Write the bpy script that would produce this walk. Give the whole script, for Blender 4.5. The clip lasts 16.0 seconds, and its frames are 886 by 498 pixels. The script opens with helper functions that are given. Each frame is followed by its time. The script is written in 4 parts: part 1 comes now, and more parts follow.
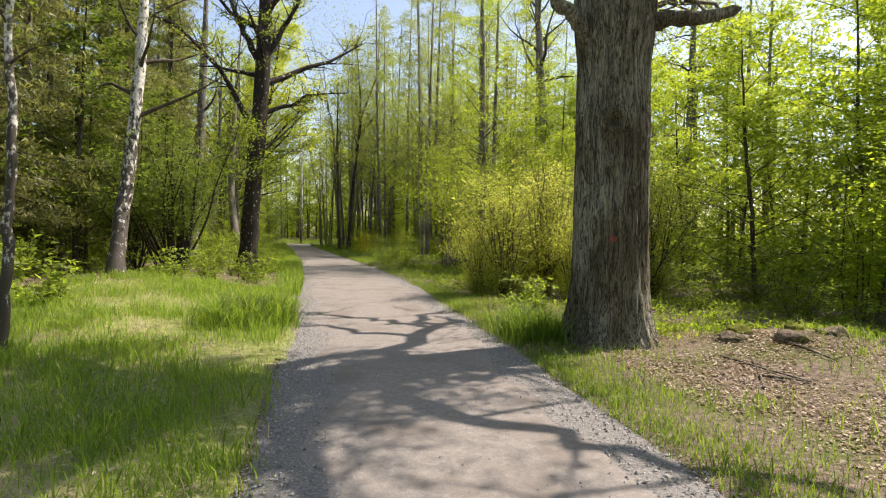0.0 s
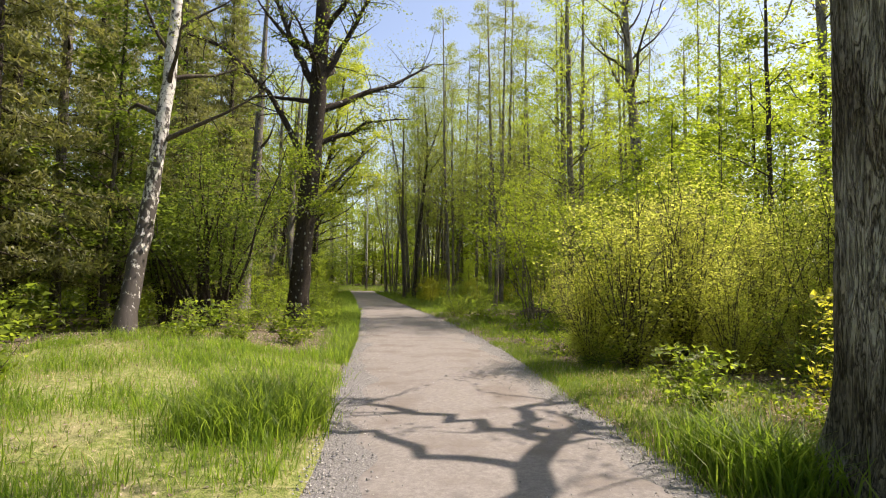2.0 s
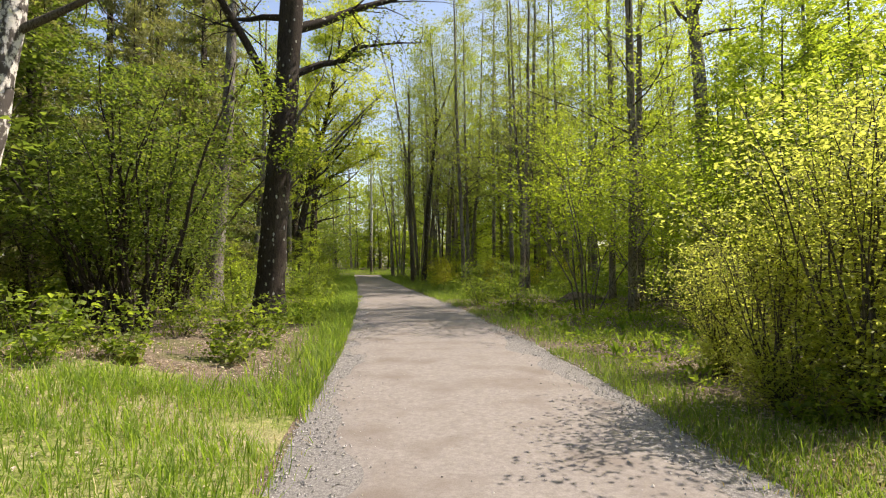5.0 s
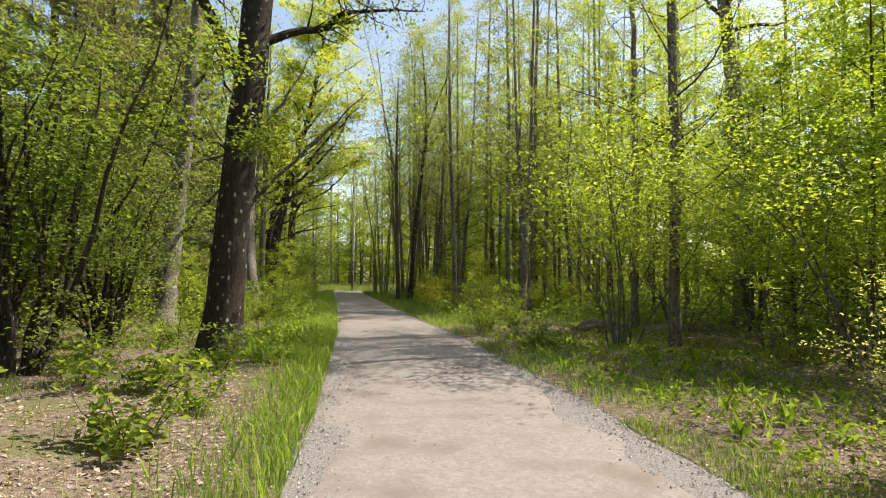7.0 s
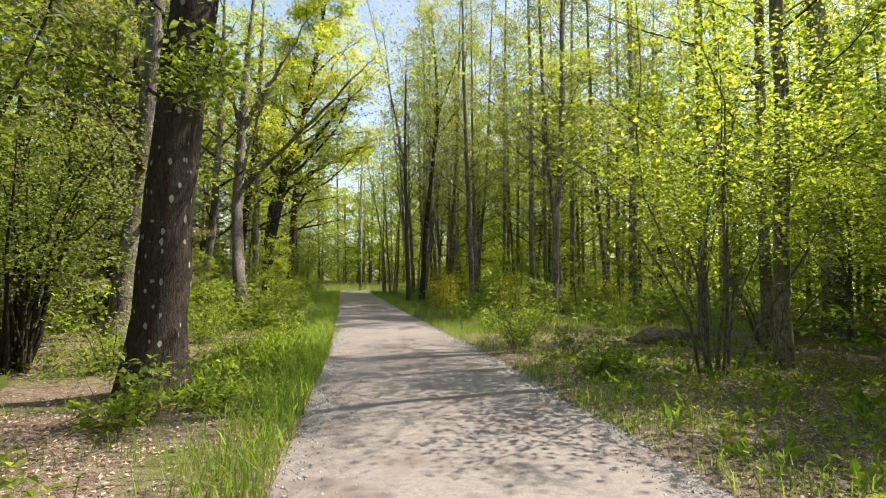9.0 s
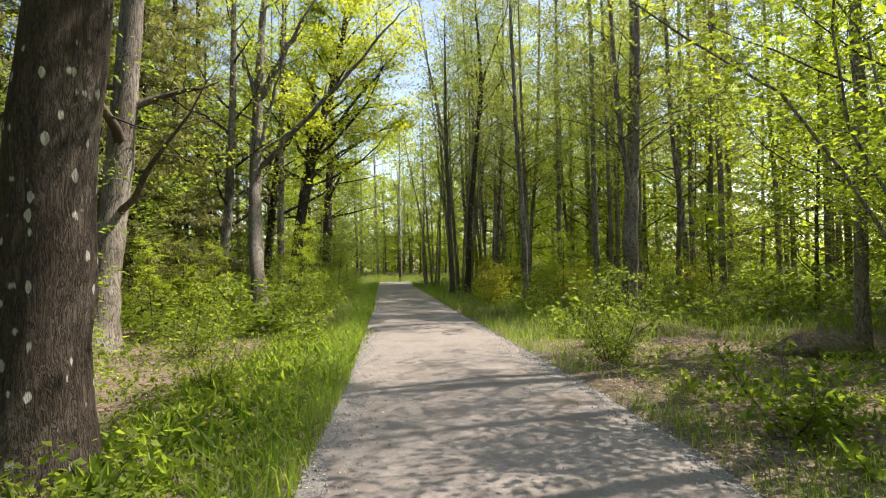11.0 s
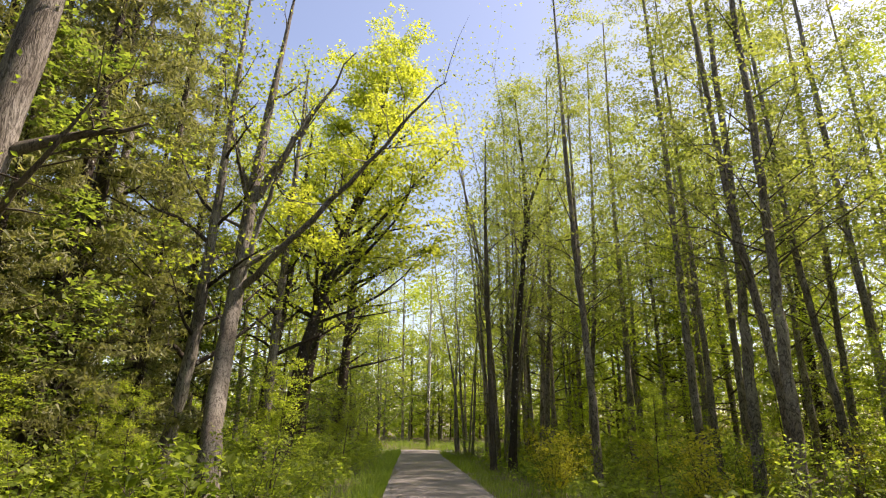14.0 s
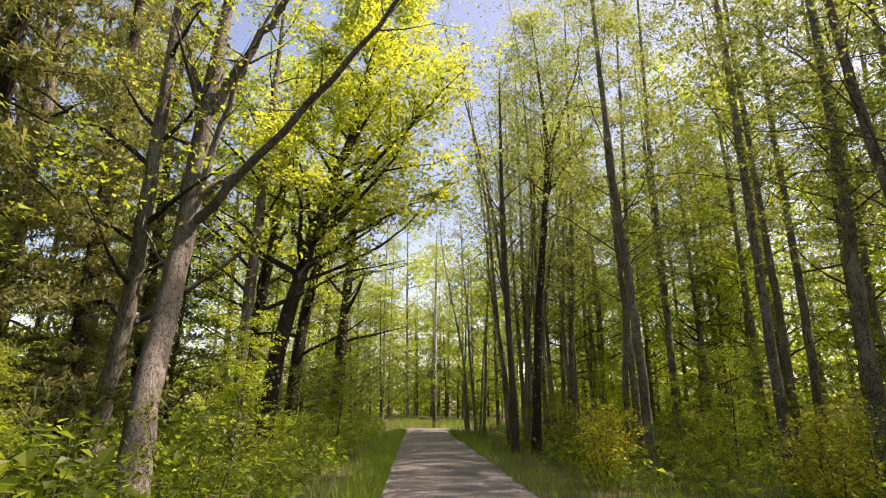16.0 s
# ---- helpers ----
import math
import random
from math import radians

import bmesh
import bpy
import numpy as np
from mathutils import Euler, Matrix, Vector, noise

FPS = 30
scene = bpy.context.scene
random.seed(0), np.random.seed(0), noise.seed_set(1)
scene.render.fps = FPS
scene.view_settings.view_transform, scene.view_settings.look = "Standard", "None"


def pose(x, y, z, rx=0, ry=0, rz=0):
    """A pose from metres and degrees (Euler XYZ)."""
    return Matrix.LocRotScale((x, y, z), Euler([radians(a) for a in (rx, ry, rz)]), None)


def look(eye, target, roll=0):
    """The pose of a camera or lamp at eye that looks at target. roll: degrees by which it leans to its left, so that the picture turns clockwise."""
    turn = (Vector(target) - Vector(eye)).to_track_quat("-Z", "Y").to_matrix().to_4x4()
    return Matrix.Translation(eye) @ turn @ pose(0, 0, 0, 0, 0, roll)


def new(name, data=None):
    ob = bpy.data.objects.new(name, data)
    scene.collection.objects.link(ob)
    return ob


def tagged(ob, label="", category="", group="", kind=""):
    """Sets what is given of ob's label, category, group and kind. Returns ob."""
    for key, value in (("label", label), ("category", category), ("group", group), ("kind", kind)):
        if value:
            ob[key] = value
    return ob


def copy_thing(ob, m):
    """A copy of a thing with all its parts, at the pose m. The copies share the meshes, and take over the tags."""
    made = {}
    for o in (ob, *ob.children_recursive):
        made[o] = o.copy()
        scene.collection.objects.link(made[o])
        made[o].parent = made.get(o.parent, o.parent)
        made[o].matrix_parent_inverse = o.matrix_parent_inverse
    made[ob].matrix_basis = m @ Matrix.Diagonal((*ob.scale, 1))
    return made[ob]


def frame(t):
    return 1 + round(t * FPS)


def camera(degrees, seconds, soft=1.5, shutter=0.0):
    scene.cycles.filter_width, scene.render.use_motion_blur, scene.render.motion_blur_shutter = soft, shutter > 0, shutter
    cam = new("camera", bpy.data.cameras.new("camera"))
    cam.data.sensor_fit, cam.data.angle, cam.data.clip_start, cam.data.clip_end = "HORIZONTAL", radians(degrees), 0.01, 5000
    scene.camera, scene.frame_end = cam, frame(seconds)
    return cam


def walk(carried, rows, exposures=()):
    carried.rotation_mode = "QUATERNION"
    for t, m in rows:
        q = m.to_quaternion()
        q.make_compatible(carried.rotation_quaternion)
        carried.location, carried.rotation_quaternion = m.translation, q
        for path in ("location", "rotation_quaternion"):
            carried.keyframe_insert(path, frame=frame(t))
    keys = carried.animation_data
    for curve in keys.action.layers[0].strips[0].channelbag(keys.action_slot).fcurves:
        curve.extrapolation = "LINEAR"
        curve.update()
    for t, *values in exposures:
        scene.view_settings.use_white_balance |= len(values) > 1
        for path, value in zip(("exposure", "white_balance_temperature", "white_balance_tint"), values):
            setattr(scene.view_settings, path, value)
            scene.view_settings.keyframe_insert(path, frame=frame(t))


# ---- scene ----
cam = camera(76.0, 16.0, soft=1.1)
PATH = [
    (0, (-0.000, -0.000, 1.522), (0.437, 1.951, 1.465), 0.71),
    (0.5, (0.086, 0.835, 1.541), (0.455, 2.801, 1.575), 1.28),
    (1, (0.138, 1.750, 1.517), (0.427, 3.727, 1.605), 0.82),
    (1.5, (0.200, 2.656, 1.493), (0.459, 4.636, 1.595), 0.85),
    (2, (0.240, 3.581, 1.521), (0.448, 5.568, 1.624), 0.43),
    (2.5, (0.317, 4.450, 1.532), (0.503, 6.440, 1.605), 0.34),
    (3, (0.348, 5.300, 1.541), (0.537, 7.290, 1.608), -0.00),
    (3.5, (0.387, 6.143, 1.513), (0.577, 8.133, 1.570), -0.07),
    (4, (0.404, 7.015, 1.452), (0.584, 9.006, 1.502), -0.43),
    (4.2, (0.426, 7.350, 1.379), (0.608, 9.341, 1.414), -0.48),
    (6.3, (0.244, 10.214, 1.388), (0.461, 12.201, 1.461), 0.80),
    (6.5, (0.230, 10.538, 1.426), (0.466, 12.522, 1.503), 0.90),
    (7, (0.201, 11.368, 1.468), (0.449, 13.351, 1.567), 0.61),
    (7.5, (0.206, 12.204, 1.477), (0.462, 14.185, 1.582), 0.46),
    (8, (0.230, 13.049, 1.478), (0.477, 15.032, 1.582), 0.02),
    (8.2, (0.253, 13.381, 1.483), (0.498, 15.364, 1.576), -0.05),
    (10.3, (0.451, 16.576, 1.538), (0.593, 18.569, 1.626), 0.06),
    (10.5, (0.430, 16.935, 1.543), (0.567, 18.928, 1.626), -0.20),
    (11, (0.375, 17.849, 1.524), (0.445, 19.847, 1.577), -0.94),
    (11.5, (0.368, 18.713, 1.506), (0.408, 20.712, 1.554), -0.76),
    (12, (0.396, 19.553, 1.512), (0.417, 21.552, 1.582), -1.00),
    (12.5, (0.440, 20.399, 1.510), (0.462, 22.396, 1.627), -0.82),
    (13, (0.431, 21.254, 1.500), (0.428, 23.242, 1.717), -1.32),
    (13.5, (0.392, 22.133, 1.508), (0.371, 24.081, 1.956), 0.68),
    (14, (0.294, 23.022, 1.501), (0.253, 24.927, 2.107), 0.73),
    (14.5, (0.187, 23.913, 1.492), (0.148, 25.817, 2.100), 1.07),
    (15, (0.083, 24.791, 1.469), (0.040, 26.697, 2.072), 0.56),
    (15.5, (0.031, 25.650, 1.473), (-0.011, 27.559, 2.066), 0.82),
    (16, (-0.000, 26.507, 1.453), (-0.050, 28.433, 1.990), 0.10),
]
walk(cam, [(t, look(eye, target, roll)) for t, eye, target, roll in PATH],
     exposures=((0, 0.7, 7200, 18), (3, 0.62, 7300, 20), (7, 0.82, 7200, 16), (11, 1.03, 7200, 16), (13, 0.9, 7350, 21), (16, 0.85, 7800, 29)))

# ---- light ----
SUN_AZ, SUN_EL = radians(73), radians(54)          # from +y towards +x
world = bpy.data.worlds.new("sky")
scene.world = world
world.use_nodes = True
wn, wl = world.node_tree.nodes, world.node_tree.links
sky = wn.new("ShaderNodeTexSky")
sky.sky_type = "NISHITA"
sky.sun_disc = False
sky.sun_elevation, sky.sun_rotation = SUN_EL, SUN_AZ
sky.dust_density, sky.ozone_density = 1.2, 1.0
wl.new(sky.outputs[0], wn["Background"].inputs[0])
wn["Background"].inputs[1].default_value = 0.15
sun = new("sun", bpy.data.lights.new("sun", "SUN"))
sun.data.energy, sun.data.angle, sun.data.color = 5.0, radians(0.53), (1.0, 0.95, 0.86)
sun_dir = Vector((math.sin(SUN_AZ) * math.cos(SUN_EL), math.cos(SUN_AZ) * math.cos(SUN_EL), math.sin(SUN_EL)))
sun.matrix_world = look(sun_dir * 60, (0, 0, 0))


# ---- materials ----
def material(name):
    m = bpy.data.materials.new(name)
    m.use_nodes = True
    n, l = m.node_tree.nodes, m.node_tree.links
    return m, n, l, n["Principled BSDF"]


def node(n, kind, **values):
    made = n.new(kind)
    for key, v in values.items():
        made.inputs[key].default_value = v
    return made


def ramp(n, l, source, stops):
    r = n.new("ShaderNodeValToRGB")
    while len(r.color_ramp.elements) < len(stops):
        r.color_ramp.elements.new(0.5)
    for e, (p, c) in zip(r.color_ramp.elements, stops):
        e.position, e.color = p, (*c, 1) if len(c) == 3 else c
    l.new(source, r.inputs[0])
    return r


def stretched(n, l, scale):
    c = n.new("ShaderNodeTexCoord")
    mp = n.new("ShaderNodeMapping")
    mp.inputs["Scale"].default_value = scale
    l.new(c.outputs["Object"], mp.inputs[0])
    return mp.outputs[0]


def mix(n, l, fac, a, b, mode="MIX"):
    m = n.new("ShaderNodeMix")
    m.data_type, m.blend_type = "RGBA", mode
    for sock, v in ((m.inputs[0], fac), (m.inputs[6], a), (m.inputs[7], b)):
        if isinstance(v, (float, int)):
            sock.default_value = v
        elif isinstance(v, tuple):
            sock.default_value = (*v, 1)
        else:
            l.new(v, sock)
    return m.outputs[2]


def bump(n, l, height, strength, distance, p):
    b = node(n, "ShaderNodeBump", Strength=strength, Distance=distance)
    l.new(height, b.inputs["Height"])
    l.new(b.outputs[0], p.inputs["Normal"])


def leaf_material(name, dark, light, translucent, rough=0.5):
    m, n, l, p = material(name)
    g = n.new("ShaderNodeNewGeometry")
    o = n.new("ShaderNodeObjectInfo")
    c = ramp(n, l, g.outputs["Random Per Island"], [(0.0, dark), (0.55, tuple((a + b) / 2 for a, b in zip(dark, light))), (1.0, light)])
    hsv = n.new("ShaderNodeHueSaturation")
    mr = node(n, "ShaderNodeMapRange")
    mr.inputs["To Min"].default_value, mr.inputs["To Max"].default_value = 0.8, 1.2
    l.new(o.outputs["Random"], mr.inputs["Value"])
    l.new(mr.outputs[0], hsv.inputs["Value"])
    l.new(c.outputs[0], hsv.inputs["Color"])
    l.new(hsv.outputs[0], p.inputs["Base Color"])
    p.inputs["Roughness"].default_value = rough
    p.inputs["Specular IOR Level"].default_value = 0.35
    t = n.new("ShaderNodeBsdfTranslucent")
    warm = mix(n, l, 1.0, hsv.outputs[0], (0.98, 0.97, 0.56), "MULTIPLY")
    bright = mix(n, l, 1.0, warm, (2.6, 2.6, 2.6), "MULTIPLY")
    l.new(bright, t.inputs[0])
    ms = n.new("ShaderNodeMixShader")
    ms.inputs[0].default_value = translucent
    l.new(p.outputs[0], ms.inputs[1])
    l.new(t.outputs[0], ms.inputs[2])
    l.new(ms.outputs[0], n["Material Output"].inputs[0])
    return m


LEAF_GREEN = leaf_material("leaf_green", (0.08, 0.125, 0.019), (0.2, 0.255, 0.04), 0.56)
LEAF_FRESH = leaf_material("leaf_fresh_green", (0.115, 0.165, 0.02), (0.25, 0.3, 0.042), 0.6)
LEAF_YELLOW = leaf_material("leaf_yellow_green", (0.19, 0.215, 0.055), (0.34, 0.36, 0.11), 0.62)
LEAF_MAPLE = leaf_material("leaf_maple_yellow", (0.16, 0.19, 0.026), (0.285, 0.315, 0.05), 0.55)
# darker leaf green: the shade of the left woods put into the colour
LEAF_SHADE = leaf_material("leaf_green_shaded", (0.055, 0.09, 0.018), (0.135, 0.178, 0.034), 0.48)
LEAF_BRONZE = leaf_material("leaf_bronze", (0.22, 0.235, 0.028), (0.36, 0.34, 0.055), 0.5)
LEAF_PALE = leaf_material("leaf_pale_green", (0.105, 0.132, 0.034), (0.2, 0.23, 0.07), 0.55)
NEEDLE = leaf_material("spruce_needle", (0.09, 0.105, 0.04), (0.22, 0.225, 0.09), 0.32)
GRASS = leaf_material("grass_blade", (0.065, 0.12, 0.016), (0.175, 0.24, 0.042), 0.54)
STRAW = leaf_material("dry_straw", (0.3, 0.24, 0.12), (0.52, 0.44, 0.26), 0.2, 0.8)
LITTER = leaf_material("dry_leaf", (0.17, 0.12, 0.088), (0.54, 0.45, 0.37), 0.12, 0.8)


def bark_material(name, dark, mid, pale, crack=18.0, squash=0.18, lichen=0.0, relief=0.03, cover=(0.4, 0.62)):
    m, n, l, p = material(name)
    vec = stretched(n, l, (1, 1, squash))
    warp = node(n, "ShaderNodeTexNoise", Scale=crack * 0.35, Detail=4.0)
    l.new(vec, warp.inputs["Vector"])
    add = n.new("ShaderNodeVectorMath")
    add.operation = "MULTIPLY_ADD"
    l.new(warp.outputs["Color"], add.inputs[0])
    add.inputs[1].default_value = (0.2, 0.2, 0.2)
    l.new(vec, add.inputs[2])
    lines = []
    for k, width in ((0.62, 0.05), (1.5, 0.075)):
        f = node(n, "ShaderNodeTexNoise", Scale=crack * k, Detail=2.5, Roughness=0.55)
        l.new(add.outputs[0], f.inputs["Vector"])
        off = n.new("ShaderNodeMath")
        off.operation = "SUBTRACT"
        off.inputs[1].default_value = 0.5
        l.new(f.outputs[0], off.inputs[0])
        flat = n.new("ShaderNodeMath")
        flat.operation = "ABSOLUTE"
        l.new(off.outputs[0], flat.inputs[0])
        lines.append(ramp(n, l, flat.outputs[0], [(0.0, (0, 0, 0)), (width, (1, 1, 1))]))
    edge_colour = mix(n, l, 0.65, lines[0].outputs[0], lines[1].outputs[0], "MULTIPLY")
    fine = node(n, "ShaderNodeTexNoise", Scale=55.0, Detail=5.0, Roughness=0.65)
    l.new(stretched(n, l, (1, 1, 0.4)), fine.inputs["Vector"])
    big = node(n, "ShaderNodeTexNoise", Scale=1.6, Detail=4.0)
    l.new(stretched(n, l, (1, 1, 0.6)), big.inputs["Vector"])
    edge = ramp(n, l, edge_colour, [(0.0, (0, 0, 0)), (1.0, (1, 1, 1))])
    c = mix(n, l, edge.outputs[0], dark, mid)
    patch = ramp(n, l, big.outputs[0], [(cover[0], (0, 0, 0)), (cover[1], (1, 1, 1))])
    pale_edge = mix(n, l, edge.outputs[0], (0, 0, 0), patch.outputs[0])
    c = mix(n, l, pale_edge, c, pale)
    grain = ramp(n, l, fine.outputs[0], [(0.25, (0.55, 0.55, 0.55)), (0.75, (1.25, 1.25, 1.25))])
    c = mix(n, l, 0.8, c, grain.outputs[0], "MULTIPLY")
    if lichen:
        s = node(n, "ShaderNodeTexVoronoi", Scale=6.5)
        l.new(stretched(n, l, (1, 1, 0.8)), s.inputs["Vector"])
        blot = node(n, "ShaderNodeTexNoise", Scale=22.0, Detail=3.0)
        ad = n.new("ShaderNodeMath")
        ad.operation = "MULTIPLY_ADD"
        l.new(blot.outputs[0], ad.inputs[0])
        ad.inputs[1].default_value = 0.8
        l.new(s.outputs["Distance"], ad.inputs[2])
        spot = ramp(n, l, ad.outputs[0], [(0.5 + lichen, (1, 1, 1)), (0.55 + lichen, (0, 0, 0))])
        c = mix(n, l, spot.outputs[0], c, (0.42, 0.43, 0.39))
    l.new(c, p.inputs["Base Color"])
    p.inputs["Roughness"].default_value = 0.92
    p.inputs["Specular IOR Level"].default_value = 0.2
    h = mix(n, l, 0.3, edge.outputs[0], fine.outputs["Color"])
    bump(n, l, h, 0.9, relief, p)
    return m


BARK_OAK = bark_material("oak_bark", (0.045, 0.037, 0.026), (0.21, 0.183, 0.13), (0.46, 0.44, 0.36), 25, 0.13, 0.0, 0.03, (0.43, 0.62))
BARK_DARK = bark_material("dark_bark_with_lichen", (0.035, 0.028, 0.023), (0.085, 0.068, 0.056), (0.15, 0.135, 0.115), 34, 0.16, 0.02, 0.02, (0.5, 0.75))
BARK_GREY = bark_material("grey_bark", (0.06, 0.052, 0.042), (0.2, 0.175, 0.145), (0.33, 0.31, 0.27), 22, 0.2, 0.0, 0.012)
BARK_ASPEN = bark_material("aspen_bark", (0.075, 0.062, 0.05), (0.21, 0.18, 0.14), (0.36, 0.33, 0.28), 14, 0.45, 0.0, 0.008)
BARK_TWIG = bark_material("twig_bark", (0.04, 0.033, 0.025), (0.11, 0.09, 0.068), (0.17, 0.15, 0.12), 30, 0.2, 0.0, 0.004)


def birch_material():
    m, n, l, p = material("birch_bark")
    marks = node(n, "ShaderNodeTexNoise", Scale=5.0, Detail=6.0, Roughness=0.7)
    l.new(stretched(n, l, (1, 1, 5)), marks.inputs["Vector"])
    cracks = node(n, "ShaderNodeTexNoise", Scale=7.0, Detail=5.0, Roughness=0.65)
    l.new(stretched(n, l, (1.6, 1.6, 0.9)), cracks.inputs["Vector"])
    g = n.new("ShaderNodeTexCoord")
    sep = n.new("ShaderNodeSeparateXYZ")
    l.new(g.outputs["Object"], sep.inputs[0])
    up = node(n, "ShaderNodeMapRange")
    up.inputs["From Max"].default_value = 6.0
    up.inputs["To Min"].default_value, up.inputs["To Max"].default_value = 0.19, -0.05
    l.new(sep.outputs[2], up.inputs["Value"])
    s = n.new("ShaderNodeMath")
    l.new(cracks.outputs[0], s.inputs[0])
    l.new(up.outputs[0], s.inputs[1])
    dark = ramp(n, l, s.outputs[0], [(0.48, (0, 0, 0)), (0.57, (1, 1, 1))])
    line = ramp(n, l, marks.outputs[0], [(0.58, (0, 0, 0)), (0.64, (1, 1, 1))])
    c = mix(n, l, line.outputs[0], (0.66, 0.635, 0.59), (0.15, 0.125, 0.1))
    c = mix(n, l, dark.outputs[0], c, (0.06, 0.05, 0.042))
    l.new(c, p.inputs["Base Color"])
    p.inputs["Roughness"].default_value = 0.75
    bump(n, l, cracks.outputs[0], 0.6, 0.03, p)
    return m


BARK_BIRCH = birch_material()


def earth_material(name, stops, scale, relief, rough=0.95, second=None):
    m, n, l, p = material(name)
    vec = stretched(n, l, (1, 1, 1))
    a = node(n, "ShaderNodeTexNoise", Scale=scale, Detail=8.0, Roughness=0.7)
    b = node(n, "ShaderNodeTexNoise", Scale=scale * 0.06, Detail=5.0)
    f = node(n, "ShaderNodeTexVoronoi", Scale=scale * 4)
    for t in (a, b, f):
        l.new(vec, t.inputs["Vector"])
    c = ramp(n, l, a.outputs[0], stops).outputs[0]
    if second:
        k = ramp(n, l, b.outputs[0], [(0.5, (0, 0, 0)), (0.68, (1, 1, 1))])
        c = mix(n, l, k.outputs[0], c, second)
    g = ramp(n, l, f.outputs["Distance"], [(0.0, (0.8, 0.8, 0.8)), (0.7, (1.12, 1.12, 1.12))])
    c = mix(n, l, 0.7, c, g.outputs[0], "MULTIPLY")
    l.new(c, p.inputs["Base Color"])
    p.inputs["Roughness"].default_value = rough
    p.inputs["Specular IOR Level"].default_value = 0.2
    h = mix(n, l, 0.5, a.outputs["Color"], f.outputs["Distance"])
    bump(n, l, h, 0.7, relief, p)
    return m


SOIL = earth_material("forest_floor", [(0.3, (0.06, 0.046, 0.033)), (0.5, (0.155, 0.12, 0.09)), (0.7, (0.31, 0.255, 0.205))], 16, 0.04, second=(0.11, 0.125, 0.04))
SAND = earth_material("packed_sand", [(0.3, (0.166, 0.151, 0.138)), (0.5, (0.217, 0.199, 0.184)), (0.75, (0.285, 0.264, 0.246))], 22, 0.0022, second=(0.168, 0.145, 0.127))
GRAVEL = earth_material("crushed_gravel", [(0.3, (0.1, 0.096, 0.092)), (0.5, (0.2, 0.193, 0.186)), (0.7, (0.35, 0.34, 0.325))], 45, 0.015)
STONE = leaf_material("gravel_stone", (0.13, 0.127, 0.123), (0.43, 0.415, 0.4), 0.0, 0.9)
MOSS = earth_material("moss", [(0.3, (0.05, 0.06, 0.012)), (0.7, (0.2, 0.2, 0.03))], 30, 0.02)
DEADWOOD = bark_material("dead_wood", (0.05, 0.04, 0.03), (0.17, 0.13, 0.1), (0.33, 0.29, 0.25), 26, 0.15, 0.0, 0.008)
RED_PAINT = earth_material("faded_red_paint", [(0.35, (0.24, 0.09, 0.065)), (0.65, (0.38, 0.1, 0.075))], 40, 0.01)


# ---- mesh tools ----
def mesh(name, verts, faces, mat, parent=None, smooth=True):
    """One mesh object from arrays of places and of three- or four-cornered faces."""
    verts, faces = np.asarray(verts, np.float32), np.asarray(faces, np.int32)
    me = bpy.data.meshes.new(name)
    count, k = faces.shape
    me.vertices.add(len(verts))
    me.vertices.foreach_set("co", verts.ravel())
    me.loops.add(count * k)
    me.loops.foreach_set("vertex_index", faces.ravel())
    me.polygons.add(count)
    me.polygons.foreach_set("loop_start", np.arange(0, count * k, k, dtype=np.int32))
    me.polygons.foreach_set("use_smooth", np.full(count, smooth))
    me.materials.append(mat)
    me.update(calc_edges=True)
    ob = new(name, me)
    ob.parent = parent
    return ob


def tube(points, radii, sides):
    """A tapered tube along a line: places and four-cornered faces."""
    pts, rad = np.asarray(points, float), np.asarray(radii, float)
    d = np.gradient(pts, axis=0)
    d /= np.linalg.norm(d, axis=1, keepdims=True) + 1e-9
    ref = np.where(np.abs(d[:, 2:3]) > 0.9, [[1.0, 0, 0]], [[0, 0, 1.0]])
    u = np.cross(d, ref)
    u /= np.linalg.norm(u, axis=1, keepdims=True) + 1e-9
    for i in range(1, len(u)):
        u[i] = u[i - 1] - d[i] * (u[i - 1] @ d[i])
        u[i] /= np.linalg.norm(u[i]) + 1e-9
    w = np.cross(d, u)
    a = np.linspace(0, 2 * np.pi, sides, endpoint=False)
    v = pts[:, None] + rad[:, None, None] * (np.cos(a)[None, :, None] * u[:, None] + np.sin(a)[None, :, None] * w[:, None])
    i, j = np.meshgrid(np.arange(len(pts) - 1), np.arange(sides), indexing="ij")
    k = (j + 1) % sides
    f = np.stack([i * sides + j, i * sides + k, (i + 1) * sides + k, (i + 1) * sides + j], -1).reshape(-1, 4)
    return v.reshape(-1, 3), f


def join(pieces):
    verts, faces, base = [], [], 0
    for v, f in pieces:
        verts.append(v)
        faces.append(f + base)
        base += len(v)
    return np.concatenate(verts), np.concatenate(faces)


def unit(v):
    return v / (np.linalg.norm(v, axis=-1, keepdims=True) + 1e-9)


